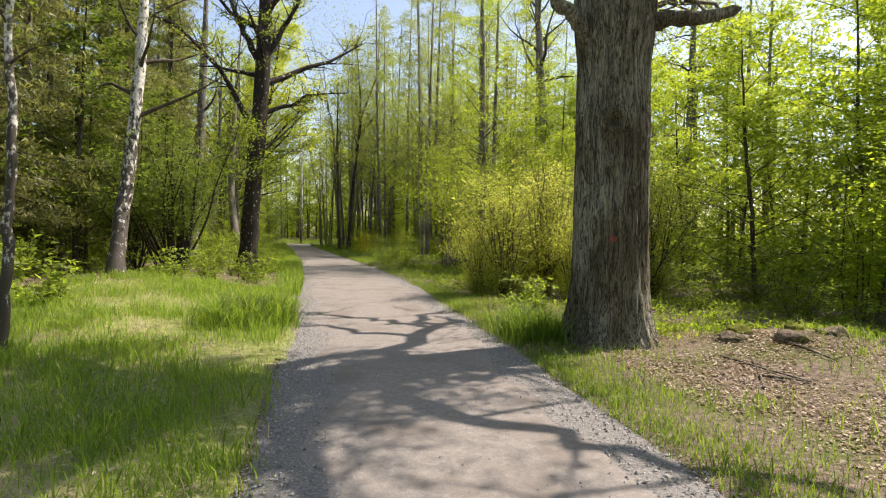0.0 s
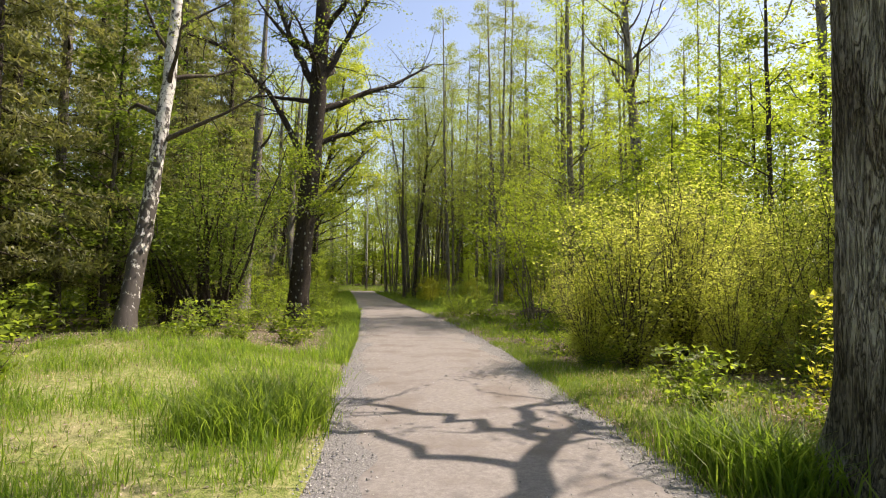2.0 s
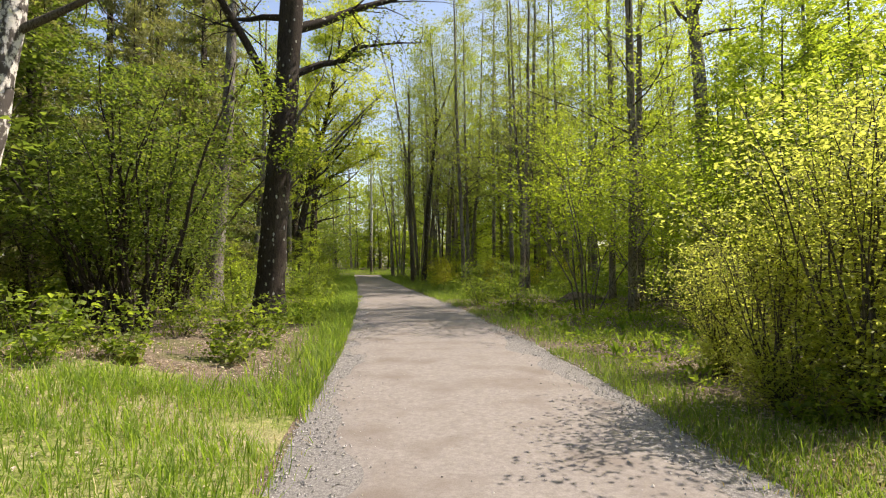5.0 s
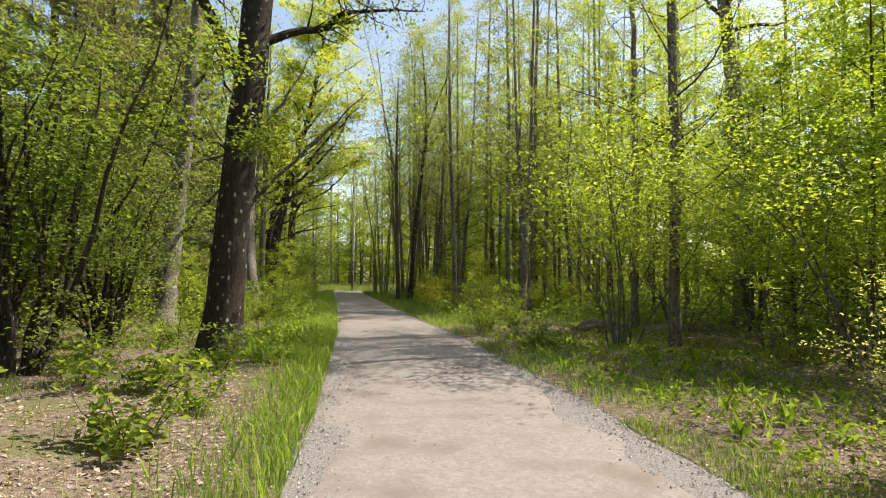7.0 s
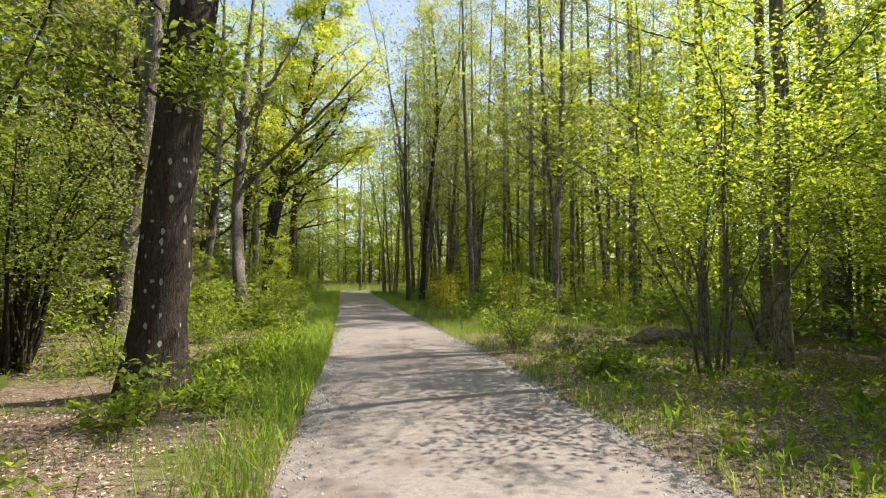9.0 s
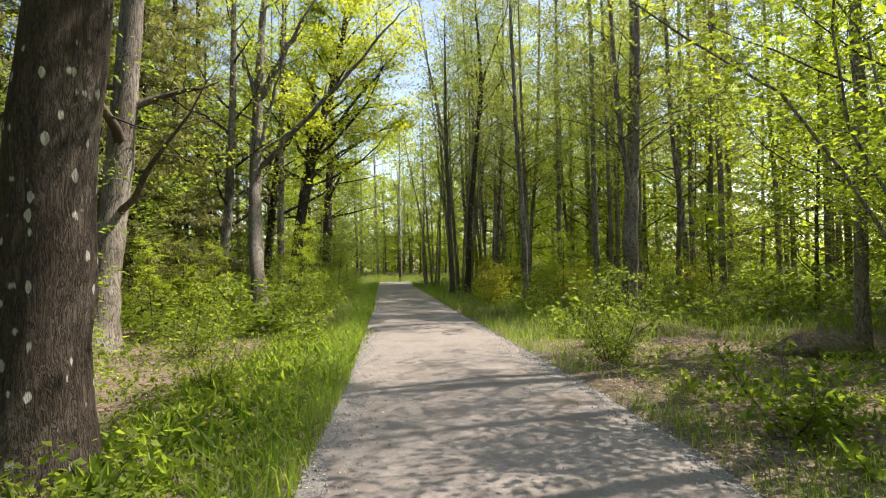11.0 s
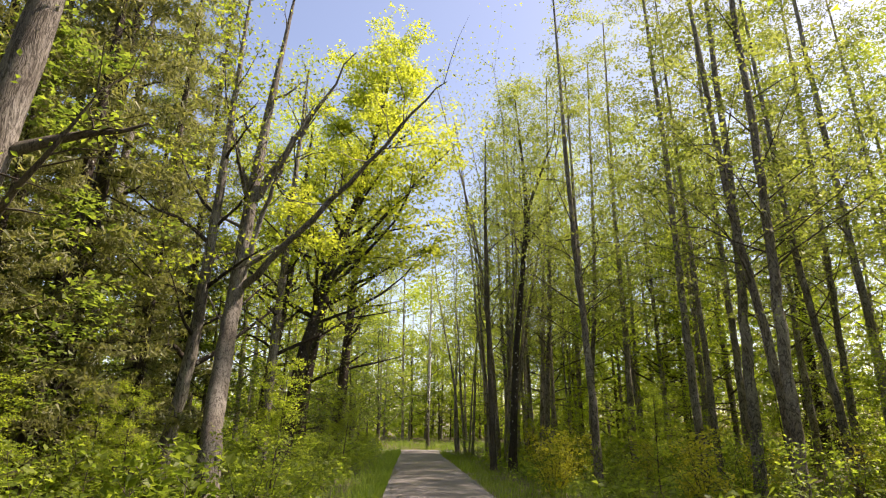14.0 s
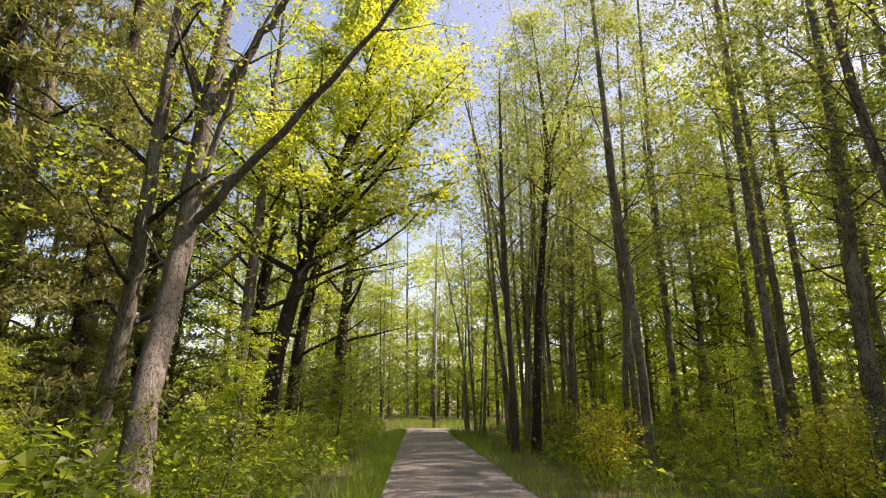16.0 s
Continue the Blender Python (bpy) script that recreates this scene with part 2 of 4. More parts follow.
def leaves(rng, places, size, flat=0.5, wide=0.62, droop=0.0, single=False):
    """Folded pointed leaves at places: two triangles each, or one for those far off. flat: how far they lie level."""
    n = len(places)
    along = unit(rng.normal(size=(n, 3)) * (1, 1, 1 - flat) - (0, 0, droop))
    up = unit(rng.normal(size=(n, 3)) * (1 - flat) + (0, 0, 1))
    side = unit(np.cross(along, up))
    nor = np.cross(side, along)
    s = (size * rng.uniform(0.6, 1.35, n))[:, None]
    if single:
        root, half = places - along * s * 0.35 + nor * s * 0.1, side * s * wide * 0.55
        v = np.stack([root - half, root + half, places + along * s * 0.65], 1).reshape(-1, 3)
        return v, np.arange(n)[:, None] * 3 + (0, 1, 2)
    a, tip = places, places + along * s
    mid = places + along * s * 0.45 + nor * s * 0.13
    v = np.stack([a, mid + side * s * wide / 2, tip, mid - side * s * wide / 2], 1).reshape(-1, 3)
    i = np.arange(n)[:, None] * 4
    return v, np.concatenate([i + (0, 1, 2), i + (0, 2, 3)])


def limb(rng, start, way, length, r0, steps=6, wander=0.25, lift=0.15, thin=0.12):
    """A crooked limb: places and radii."""
    pts, d = [np.asarray(start, float)], unit(np.asarray(way, float))
    for _ in range(steps):
        d = unit(d + rng.normal(size=3) * wander + (0, 0, lift))
        pts.append(pts[-1] + d * length / steps)
    return np.array(pts), r0 * np.linspace(1, thin, steps + 1)


def along_line(pts, t):
    i = np.clip(t, 0, 1) * (len(pts) - 1)
    k = np.minimum(i.astype(int), len(pts) - 2)
    return pts[k] + (pts[k + 1] - pts[k]) * (i - k)[:, None]


def smooth_line(points, steps):
    """A rounded line through a few points, and the shares along it."""
    pts = np.asarray(points, float)
    s = np.linspace(0, len(pts) - 1, steps)
    out = np.stack([np.interp(s, np.arange(len(pts)), pts[:, k]) for k in range(pts.shape[1])], 1)
    for _ in range(2):
        out[1:-1] = (out[:-2] + 2 * out[1:-1] + out[2:]) / 4
    return out


def thing(name, label, category, group="", kind=""):
    return tagged(new(name), label, category, group, kind)


def sprays(rng, line, count, spread):
    """Places for leaves in a few flat sprays along a twig."""
    k = max(2, count // 11)
    heart = along_line(line, rng.uniform(0.2, 1.1, k)) + rng.normal(size=(k, 3)) * spread * (0.8, 0.8, 0.55)
    pick = rng.integers(0, k, count)
    return heart[pick] + rng.normal(size=(count, 3)) * spread * (0.75, 0.75, 0.22)


def tree(seed, name, label, trunk, radii, limbs=14, first=0.35, reach=3.0, rise=0.5, twigs=6, leaf=None, per_twig=30, size=0.09,
         bark=None, twig_bark=None, spread=0.28, group="", limb_lines=(), lift=0.03, sides=12, flat=0.5, split=True, single=False, limb_r=0.4):
    """A tree: trunk along given points, limbs with twigs and a crown of many single leaves."""
    rng = np.random.default_rng(seed)
    root = np.asarray(trunk[0], float)
    own = thing(name, label, "tree", group)
    own.location = root
    line = smooth_line(np.asarray(trunk, float) - root, 26)
    line[1:-1] += rng.normal(size=(24, 3)) * (0.011, 0.011, 0)
    rad = np.interp(np.linspace(0, 1, 26), np.linspace(0, 1, len(radii)), radii)
    rad[0] *= 1.45
    rad[1] *= 1.12
    line[0, 2] -= 0.25
    mesh("trunk", *tube(line, rad * rng.uniform(0.95, 1.05, 26), sides), bark, own)
    pieces, anchors = [], []

    def dress(pts, r, length, again=0):
        body = tube(pts, r, 5 if length < 2.5 else 7)
        if again:
            pass
        elif split:
            mesh("limb", *body, twig_bark or bark, own)
        else:
            pieces.append(body)
        for _ in range(twigs):
            s = rng.uniform(0.25, 1.0)
            p = along_line(pts, np.array([s]))[0]
            d = unit(unit(pts[-1] - pts[0]) * 0.6 + rng.normal(size=3) * (0.7, 0.7, 0.45))
            tp, tr = limb(rng, p, d, length * rng.uniform(0.25, 0.55), max(r[0] * 0.3 * (1 - s * 0.6), 0.005), 2 if single else 3, 0.25, 0.04)
            pieces.append(tube(tp, tr, 3))
            anchors.append(sprays(rng, tp, per_twig, spread))

    for pts, r0 in limb_lines:
        pts = smooth_line(np.asarray(pts, float) - root, 14)
        pts[1:-1] += rng.normal(size=(12, 3)) * 0.04
        for _ in range(2):
            dress(pts, np.linspace(r0, r0 * 0.1, 14), np.linalg.norm(pts[-1] - pts[0]) * 0.55, _)
    for i in range(limbs):
        t = first + (1 - first) * (i + rng.uniform(0, 1)) / limbs
        p = along_line(line, np.array([t]))[0]
        a = i * 2.4 + rng.uniform(-0.5, 0.5)
        share = (t - first) / (1 - first)
        length = reach * (1.1 - 0.75 * share) * rng.uniform(0.7, 1.2)
        r = np.interp(t, np.linspace(0, 1, 26), rad) * limb_r * rng.uniform(0.75, 1.25)
        pts, rr = limb(rng, p, (math.cos(a), math.sin(a), rise + 0.6 * share), length, r, 5, 0.17, lift)
        dress(pts, rr, length)
    if pieces:
        tagged(mesh("twig_growth", *join(pieces), twig_bark or bark, own), kind="stuff")
    if leaf and anchors:
        at = np.concatenate(anchors)
        over = (off_path(at[:, 0] + root[0], at[:, 1] + root[1]) < 0.3) & (at[:, 2] < 4.5)
        mesh("crown", *leaves(rng, at[~over], size, flat, single=single), leaf, own, False)
    return own


def shrub(seed, name, label, place, stems, height, spread_out, leaf, count, size, bark=None, category="shrub", group="", low=0.15, jitter=0.12, stem_r=0.018, single=False):
    """A many-stemmed bush: stems from one stool, side twigs and single leaves."""
    rng = np.random.default_rng(seed)
    own = thing(name, label, category, group)
    own.location = place
    pieces, anchors = [], []
    for i in range(stems):
        a = i * 2.4 + rng.uniform(-0.4, 0.4)
        out = rng.uniform(0.15, 1.0) * spread_out
        h = height * rng.uniform(0.65, 1.05)
        foot = np.array((math.cos(a), math.sin(a), 0)) * rng.uniform(0.02, 0.12) * spread_out
        pts, r = limb(rng, foot - (0, 0, 0.1), (math.cos(a) * out / h, math.sin(a) * out / h, 1), h, stem_r * rng.uniform(0.7, 1.3), 7, 0.12, 0.03, 0.2)
        mesh("stem", *tube(pts, r, 5), bark or BARK_TWIG, own)
        for _ in range(7):
            s = rng.uniform(low, 1)
            p = along_line(pts, np.array([s]))[0]
            tp, tr = limb(rng, p, np.append(rng.normal(size=2), 0.4), height * rng.uniform(0.12, 0.3), 0.005, 3, 0.25, 0.05)
            pieces.append(tube(tp, tr, 3))
            anchors.append(along_line(tp, rng.uniform(0.1, 1, max(2, count // (stems * 7)))))
    tagged(mesh("twig_growth", *join(pieces), bark or BARK_TWIG, own), kind="stuff")
    at = np.concatenate(anchors)
    at = at + rng.normal(size=at.shape) * jitter * (1, 1, 0.55)
    mesh("foliage", *leaves(rng, at[at[:, 2] > 0.03], size, 0.55, 0.7, single=single), leaf, own, False)
    return own


def spruce(seed, name, label, place, height, reach, group="", low=0.12):
    """A spruce: straight trunk, drooping whorled boughs with hanging needle sprays."""
    rng = np.random.default_rng(seed)
    own = thing(name, label, "spruce tree", group)
    own.location = place
    line = np.stack([np.zeros(20), np.zeros(20), np.linspace(-0.2, height, 20)], 1)
    mesh("trunk", *tube(line, np.linspace(height * 0.0105, 0.02, 20), 9), BARK_DARK, own)
    boughs, sprays = [], []
    for i in range(90):
        t = low + (0.98 - low) * (i / 90)
        a = i * 2.4 + rng.uniform(-0.3, 0.3)
        length = reach * (1.05 - t) ** 0.8 * rng.uniform(0.7, 1.15)
        pts, r = limb(rng, (0, 0, t * height), (math.cos(a), math.sin(a), 0.05 - 0.45 * (1 - t)), length, 0.03 * (1.1 - t), 5, 0.08, 0.04)
        boughs.append(tube(pts, r, 4))
        sprays.append(along_line(pts, rng.uniform(0.15, 1, int(110 + 210 * (1 - t)))))
    tagged(mesh("bough_growth", *join(boughs), BARK_DARK, own), kind="stuff")
    at = np.concatenate(sprays)
    at = at + rng.normal(size=at.shape) * (0.12, 0.12, 0.08)
    mesh("needles", *leaves(rng, at, 0.19, 0.35, 0.2, 0.8, True), NEEDLE, own, False)
    return own


def stand(ob, places, rng, low=0.8, high=1.2):
    """The thing at its own place and copies of it at the places given (x, y)."""
    for x, y in places:
        s = rng.uniform(low, high)
        copy_thing(ob, pose(x, y, ground_height(x, y), 0, 0, rng.uniform(0, 360)) @ Matrix.Diagonal((s * rng.uniform(0.9, 1.1), s, s, 1)))


# ---- ground ----
LEFT_EDGE = ((-40, -0.3), (3, -0.42), (8, -0.33), (18, -0.38), (25, -0.6), (32, -1.05), (38, -1.4), (50, -2.3), (66, -3.4))
RIGHT_EDGE = ((-40, 2.3), (3, 2.35), (8, 2.6), (15, 2.78), (19, 2.7), (26, 2.25), (32, 1.75), (37, 1.3), (47, 0.55), (58, -0.35), (66, -0.8))


def left_edge(y):
    return np.interp(y, *zip(*LEFT_EDGE))


def right_edge(y):
    return np.interp(y, *zip(*RIGHT_EDGE))


def off_path(x, y):
    """Metres outside the path; negative on it."""
    d = np.maximum(left_edge(y) - x, x - right_edge(y))
    return np.where(np.asarray(y) > 65, np.maximum(d, np.asarray(y) - 67.5), d)


def ground_array(x, y):
    d = off_path(x, y)
    soft = np.clip(d / 2.5, 0, 1)
    z = -0.05 + 0.07 * np.clip((d + 0.18) / 0.35, 0, 1)
    z = z + soft * (0.06 * np.sin(0.9 * x + 0.5 * y) * np.sin(0.7 * y - 0.3 * x) + 0.03 * np.sin(2.3 * x + 1.7) * np.sin(2.9 * y))
    z = z + 0.36 * np.exp(-(((x + 4.6) / 3.0) ** 2 + ((y - 14.5) / 4.5) ** 2)) * soft
    z = z - 0.06 * soft * np.clip((y - 20) / 10, 0, 1)
    z = z + 0.55 * np.clip((y - 69) / 16, 0, 1)
    return z + 0.22 * np.exp(-(((x - 6.2) / 1.5) ** 2 + ((y - 6.3) / 0.9) ** 2))


def ground_height(x, y):
    return float(ground_array(np.array([float(x)]), np.array([float(y)]))[0])


def sheet(xs, ys):
    x, y = np.meshgrid(xs, ys, indexing="ij")
    v = np.stack([x, y, ground_array(x, y)], -1).reshape(-1, 3)
    i, j = np.meshgrid(np.arange(len(xs) - 1), np.arange(len(ys) - 1), indexing="ij")
    m = len(ys)
    return v, np.stack([i * m + j, (i + 1) * m + j, (i + 1) * m + j + 1, i * m + j + 1], -1).reshape(-1, 4)


axis_x = np.concatenate([[-600, -200, -90, -50], np.arange(-30, -8, 1.5), np.arange(-8, 10, 0.24), np.arange(10, 31, 1.5), [50, 90, 200, 600]])
axis_y = np.concatenate([[-600, -200, -80, -40], np.arange(-20, -2, 2.0), np.arange(-2, 45, 0.2), np.arange(45, 80, 0.7), [90, 120, 200, 700]])
tagged(mesh("ground", *sheet(axis_x, axis_y), SOIL), "brown forest floor with moss and thin grass", "ground", kind="structure")


TURF = earth_material("meadow_turf", [(0.3, (0.085, 0.115, 0.025)), (0.48, (0.17, 0.2, 0.055)), (0.68, (0.34, 0.31, 0.16))], 12, 0.03, second=(0.3, 0.26, 0.15))


def turf(seed, x0, x1, y0, y1):
    """A thin grassy sward over the ground with a broken outline."""
    v, f = sheet(np.arange(x0, x1, 0.18), np.arange(y0, y1, 0.18))
    v[:, 2] += 0.012
    c = v[f].mean(1)
    edge = np.minimum(np.minimum(c[:, 0] - x0, x1 - c[:, 0] + 9 * (x1 < 0)), np.minimum(c[:, 1] - y0 + 3, y1 - c[:, 1]))
    wave = 0.6 * np.sin(2.1 * c[:, 0] + 1.1 * c[:, 1]) + 0.5 * np.sin(3.3 * c[:, 1] - 2.4 * c[:, 0]) + np.random.default_rng(seed).normal(size=len(c)) * 0.25
    keep = (edge > 0.9 + wave * 0.7) & (off_path(c[:, 0], c[:, 1]) > 0.02)
    return tagged(mesh("turf", v, f[keep], TURF), "grassy sward beside the path", "ground", kind="structure")


turf(6, -6.4, -0.2, -3, 15.4)
turf(7, 2.2, 5.9, 7.6, 13.5)


def strip(name, lo, hi, mat, height, step, across, seed, ragged, y0=-12.0, y1=66.0):
    """A band along the path between two edge functions, slightly crowned and ragged."""
    rng = np.random.default_rng(seed)
    ys = np.arange(y0, y1, step)
    wide = np.hanning(19) / np.hanning(19).sum() * 2.2
    wob = np.convolve(rng.normal(size=len(ys)), wide, "same") * ragged
    wob2 = np.convolve(rng.normal(size=len(ys)), wide, "same") * ragged
    t = np.linspace(0, 1, across)
    a, b = lo(ys) + wob, hi(ys) + wob2
    x = a[:, None] + (b - a)[:, None] * t
    y = np.repeat(ys[:, None], across, 1)
    z = height + 0.02 * np.sin(np.pi * (x - left_edge(y)) / (right_edge(y) - left_edge(y)))
    z = z + 0.006 * np.sin(3.1 * x + 1.3 * y) * np.sin(1.7 * y - x)
    z[:, (0, -1)] -= 0.012
    i, j = np.meshgrid(np.arange(len(ys) - 1), np.arange(across - 1), indexing="ij")
    f = np.stack([i * across + j, i * across + j + 1, (i + 1) * across + j + 1, (i + 1) * across + j], -1).reshape(-1, 4)
    return mesh(name, np.stack([x, y, z], -1).reshape(-1, 3), f, mat)


tagged(strip("path_gravel_bed", lambda y: left_edge(y) - 0.12, lambda y: right_edge(y) + 0.12, GRAVEL, -0.004, 0.12, 26, 3, 0.1),
       "grey crushed gravel along both path edges", "path", kind="structure")
tagged(strip("path", lambda y: left_edge(y) + 0.12 + 0.2 * (y < 17), lambda y: right_edge(y) - 0.1 - 0.28 * (y < 19), SAND, 0.004, 0.07, 22, 4, 0.16),
       "packed pinkish-grey sandy footpath through the woods", "path", kind="structure")
cross_y, cross_x = np.meshgrid(np.linspace(64.6, 67.4, 6), np.linspace(-40, 0.5, 60), indexing="ij")
ci, cj = np.meshgrid(np.arange(5), np.arange(59), indexing="ij")
tagged(mesh("side_path", np.stack([cross_x, cross_y + 0.004 * (cross_x + 2) ** 2, 0.035 + 0 * cross_x], -1).reshape(-1, 3),
            np.stack([ci * 60 + cj, ci * 60 + cj + 1, (ci + 1) * 60 + cj + 1, (ci + 1) * 60 + cj], -1).reshape(-1, 4), GRAVEL),
       "pale gravel side path crossing at the far end", "path", kind="structure")


def pebbles(seed, count):
    rng = np.random.default_rng(seed)
    y = 1.5 + 30 * rng.random(count) ** 1.3
    left = rng.random(count) < 0.5
    inset = np.abs(rng.normal(size=count)) * 0.3 - 0.1
    loose = rng.random(count) < 0.1
    x = np.where(left, left_edge(y) + inset, right_edge(y) - inset)
    x = np.where(loose, rng.uniform(left_edge(y), right_edge(y)), x)
    s = rng.uniform(0.005, 0.016, count) * np.where(loose, 0.7, 1)
    c = np.stack([x, y, 0.004 + 0.02 * np.sin(np.pi * np.clip((x - left_edge(y)) / (right_edge(y) - left_edge(y)), 0, 1))], 1)
    corner = np.array([(1, 0, 0), (0, 1, 0), (-1, 0, 0), (0, -1, 0), (0, 0, 0.8)], float)
    v = c[:, None] + corner[None] * s[:, None, None] * rng.uniform(0.6, 1.3, (count, 5, 1)) + rng.normal(size=(count, 5, 3)) * 0.15 * s[:, None, None]
    tri = np.array([(0, 1, 4), (1, 2, 4), (2, 3, 4), (3, 0, 4)])
    f = (np.arange(count)[:, None, None] * 5 + tri[None]).reshape(-1, 3)
    return mesh("gravel_stones", v.reshape(-1, 3), f, STONE, None, False)


tagged(pebbles(5, 13000), "loose grey gravel stones on the path edges", "gravel", kind="stuff")


def grass(seed, name, x, y, height, mat, label):
    """Bent blades of grass at the places given, as one sheet of stuff."""
    rng = np.random.default_rng(seed)
    keep = off_path(x, y) > -0.1 + rng.normal(size=len(x)) * 0.09
    x, y, h = x[keep], y[keep], (height * rng.uniform(0.5, 1.4, len(x)))[keep]
    n = len(x)
    foot = np.stack([x, y, ground_array(x, y) - 0.01], 1)
    a = rng.uniform(0, 2 * np.pi, n)
    lean = np.stack([np.cos(a), np.sin(a), np.zeros(n)], 1) * (h * rng.uniform(0.15, 1.1, n))[:, None]
    b = a + np.pi / 2 + rng.normal(size=n) * 0.4
    w = np.stack([np.cos(b), np.sin(b), np.zeros(n)], 1) * (0.0022 + 0.011 * h)[:, None]
    midp = foot + lean * 0.35 + np.stack([0 * h, 0 * h, h * 0.6], 1)
    tip = foot + lean + np.stack([0 * h, 0 * h, h * 0.92], 1)
    v = np.stack([foot - w, foot + w, midp + w * 0.8, midp - w * 0.8, tip], 1).reshape(-1, 3)
    i = np.arange(n)[:, None] * 5
    f = np.concatenate([i + (0, 1, 2), i + (0, 2, 3), i + (3, 2, 4)])
    return tagged(mesh(name, v, f, mat, None, False), label, "grass", kind="stuff")


def tufted(seed, count, box, tuft=0.16, per=14):
    """Places for grass: tufts over a rectangle."""
    rng = np.random.default_rng(seed)
    k = count // per
    c = np.stack([rng.uniform(box[0], box[1], k), rng.uniform(box[2], box[3], k)], 1)
    p = np.repeat(c, per, 0) + rng.normal(size=(k * per, 2)) * tuft
    size = np.repeat(rng.uniform(0.55, 1.45, k), per)
    return p[:, 0], p[:, 1], size


def edge_places(seed, count, y0, y1, side, width):
    rng = np.random.default_rng(seed)
    y = rng.uniform(y0, y1, count)
    out = np.abs(rng.normal(size=count)) * width
    x = left_edge(y) - out if side < 0 else right_edge(y) + out
    return x, y, rng.uniform(0.7, 1.3, count)


def patchy(x, y, s, keep):
    """Thins places by soft patches."""
    p = np.sin(1.3 * x + 0.8 * y) + np.sin(2.1 * y - 1.7 * x + 1) + 0.8 * np.sin(3.7 * x + 2.9 * y)
    m = p > keep + 0.6 * np.random.default_rng(9).normal(size=len(x))
    return x[m], y[m], s[m]


gx, gy, gs = patchy(*tufted(11, 62000, (-5.6, -0.4, 1.0, 14.6), 0.13, 24), -0.5)
grass(12, "grass_meadow", gx, gy, 0.16 * gs, GRASS, "tall fresh green grass beside the path")
gx, gy, gs = tufted(61, 26000, (-6.2, -0.4, 1.0, 14.8), 0.3, 10)
grass(62, "grass_thatch", gx, gy, 0.075 * gs, GRASS, "short thin grass between the tussocks")
gx, gy, gs = tufted(63, 8000, (-6.2, -0.4, 1.0, 15.4), 0.22, 12)
grass(64, "dry_grass", gx, gy, 0.09 * gs, STRAW, "bleached dry grass stalks in the meadow")
gx, gy, gs = tufted(67, 5000, (2.4, 5.4, 6.5, 13), 0.2, 12)
grass(68, "dry_grass", gx, gy, 0.09 * gs, STRAW, "bleached grass stalks in front of the thicket")
gx, gy, gs = tufted(65, 11000, (2.3, 5.2, 7.6, 13), 0.2, 12)
grass(66, "grass_verge", gx, gy, 0.1 * gs, GRASS, "sunlit short grass in front of the thicket")
gx, gy, gs = tufted(21, 5000, (-1.5, -0.6, 9.0, 10.3), 0.2)
grass(22, "grass_tussock", gx, gy, 0.3 * gs, GRASS, "long dark green grass tussock at the path edge")
gx, gy, gs = patchy(*edge_places(13, 24000, 1.5, 17, 1, 0.5), -1.2)
grass(14, "grass_verge", gx, gy, 0.085 * gs, GRASS, "short green grass verge at the gravel")
gx, gy, gs = patchy(*edge_places(15, 14000, 17, 62, 1, 0.7), -0.6)
grass(16, "grass_verge", gx, gy, 0.16 * gs, GRASS, "green grass verge at the path edge")
gx, gy, gs = edge_places(17, 16500, 13.5, 62, -1, 0.38)
grass(18, "grass_verge", gx, gy, 0.23 * gs, GRASS, "lush green grass edge along the path")
gx, gy, gs = edge_places(52, 7500, 29, 65, -1, 1.9)
grass(53, "woodland_grass", gx, gy, 0.24 * gs, GRASS, "sunlit grass between the path and the trunks")
gx, gy, gs = edge_places(54, 6500, 29, 65, 1, 1.5)
grass(55, "woodland_grass", gx, gy, 0.22 * gs, GRASS, "sunlit grass between the path and the saplings")
gx, gy, gs = tufted(19, 20000, (2.6, 11, 28.5, 52), 0.2)
grass(20, "woodland_grass", gx, gy, 0.27 * gs, GRASS, "sunlit grass among the aspen trunks")
gx, gy, gs = patchy(*tufted(23, 9000, (2.6, 10, 3, 25), 0.16), 0.2)
grass(24, "woodland_grass", gx, gy, 0.15 * gs, GRASS, "sparse grass over leaf litter")
gx, gy, gs = patchy(*tufted(25, 10000, (-9, -0.6, 17, 45), 0.16), 0.0)
grass(26, "woodland_grass", gx, gy, 0.12 * gs, GRASS, "thin grass under the trees")
gx, gy, gs = patchy(*tufted(43, 7000, (-6.5, -0.6, 13.8, 19.5), 0.1), 0.4)
grass(44, "grass_patch", gx, gy, 0.13 * gs, GRASS, "grass tufts over pale dry litter")
gx, gy, gs = patchy(*tufted(47, 6000, (3.2, 8.5, 2.5, 9), 0.1), 0.5)
grass(48, "grass_patch", gx, gy, 0.13 * gs, GRASS, "grass tufts between fallen leaves")
gx, gy, gs = tufted(27, 8000, (-9, 5, 66, 78), 0.3)
grass(28, "far_grass", gx, gy, 0.4 * gs, GRASS, "bright grass clearing beyond the side path")
gx, gy, gs = tufted(29, 2600, (2.9, 3.4, 7.2, 8.3), 0.16)
grass(30, "grass_tussock", gx, gy, 0.33 * gs, GRASS, "long grass tussock at the oak's foot")


def scatter(seed, count, box, hole=0.25):
    rng = np.random.default_rng(seed)
    x, y = rng.uniform(box[0], box[1], count), rng.uniform(box[2], box[3], count)
    keep = off_path(x, y) > hole + 0.2 * rng.normal(size=count)
    x, y = x[keep], y[keep]
    return np.stack([x, y, ground_array(x, y) + rng.uniform(0.003, 0.025, len(x))], 1)


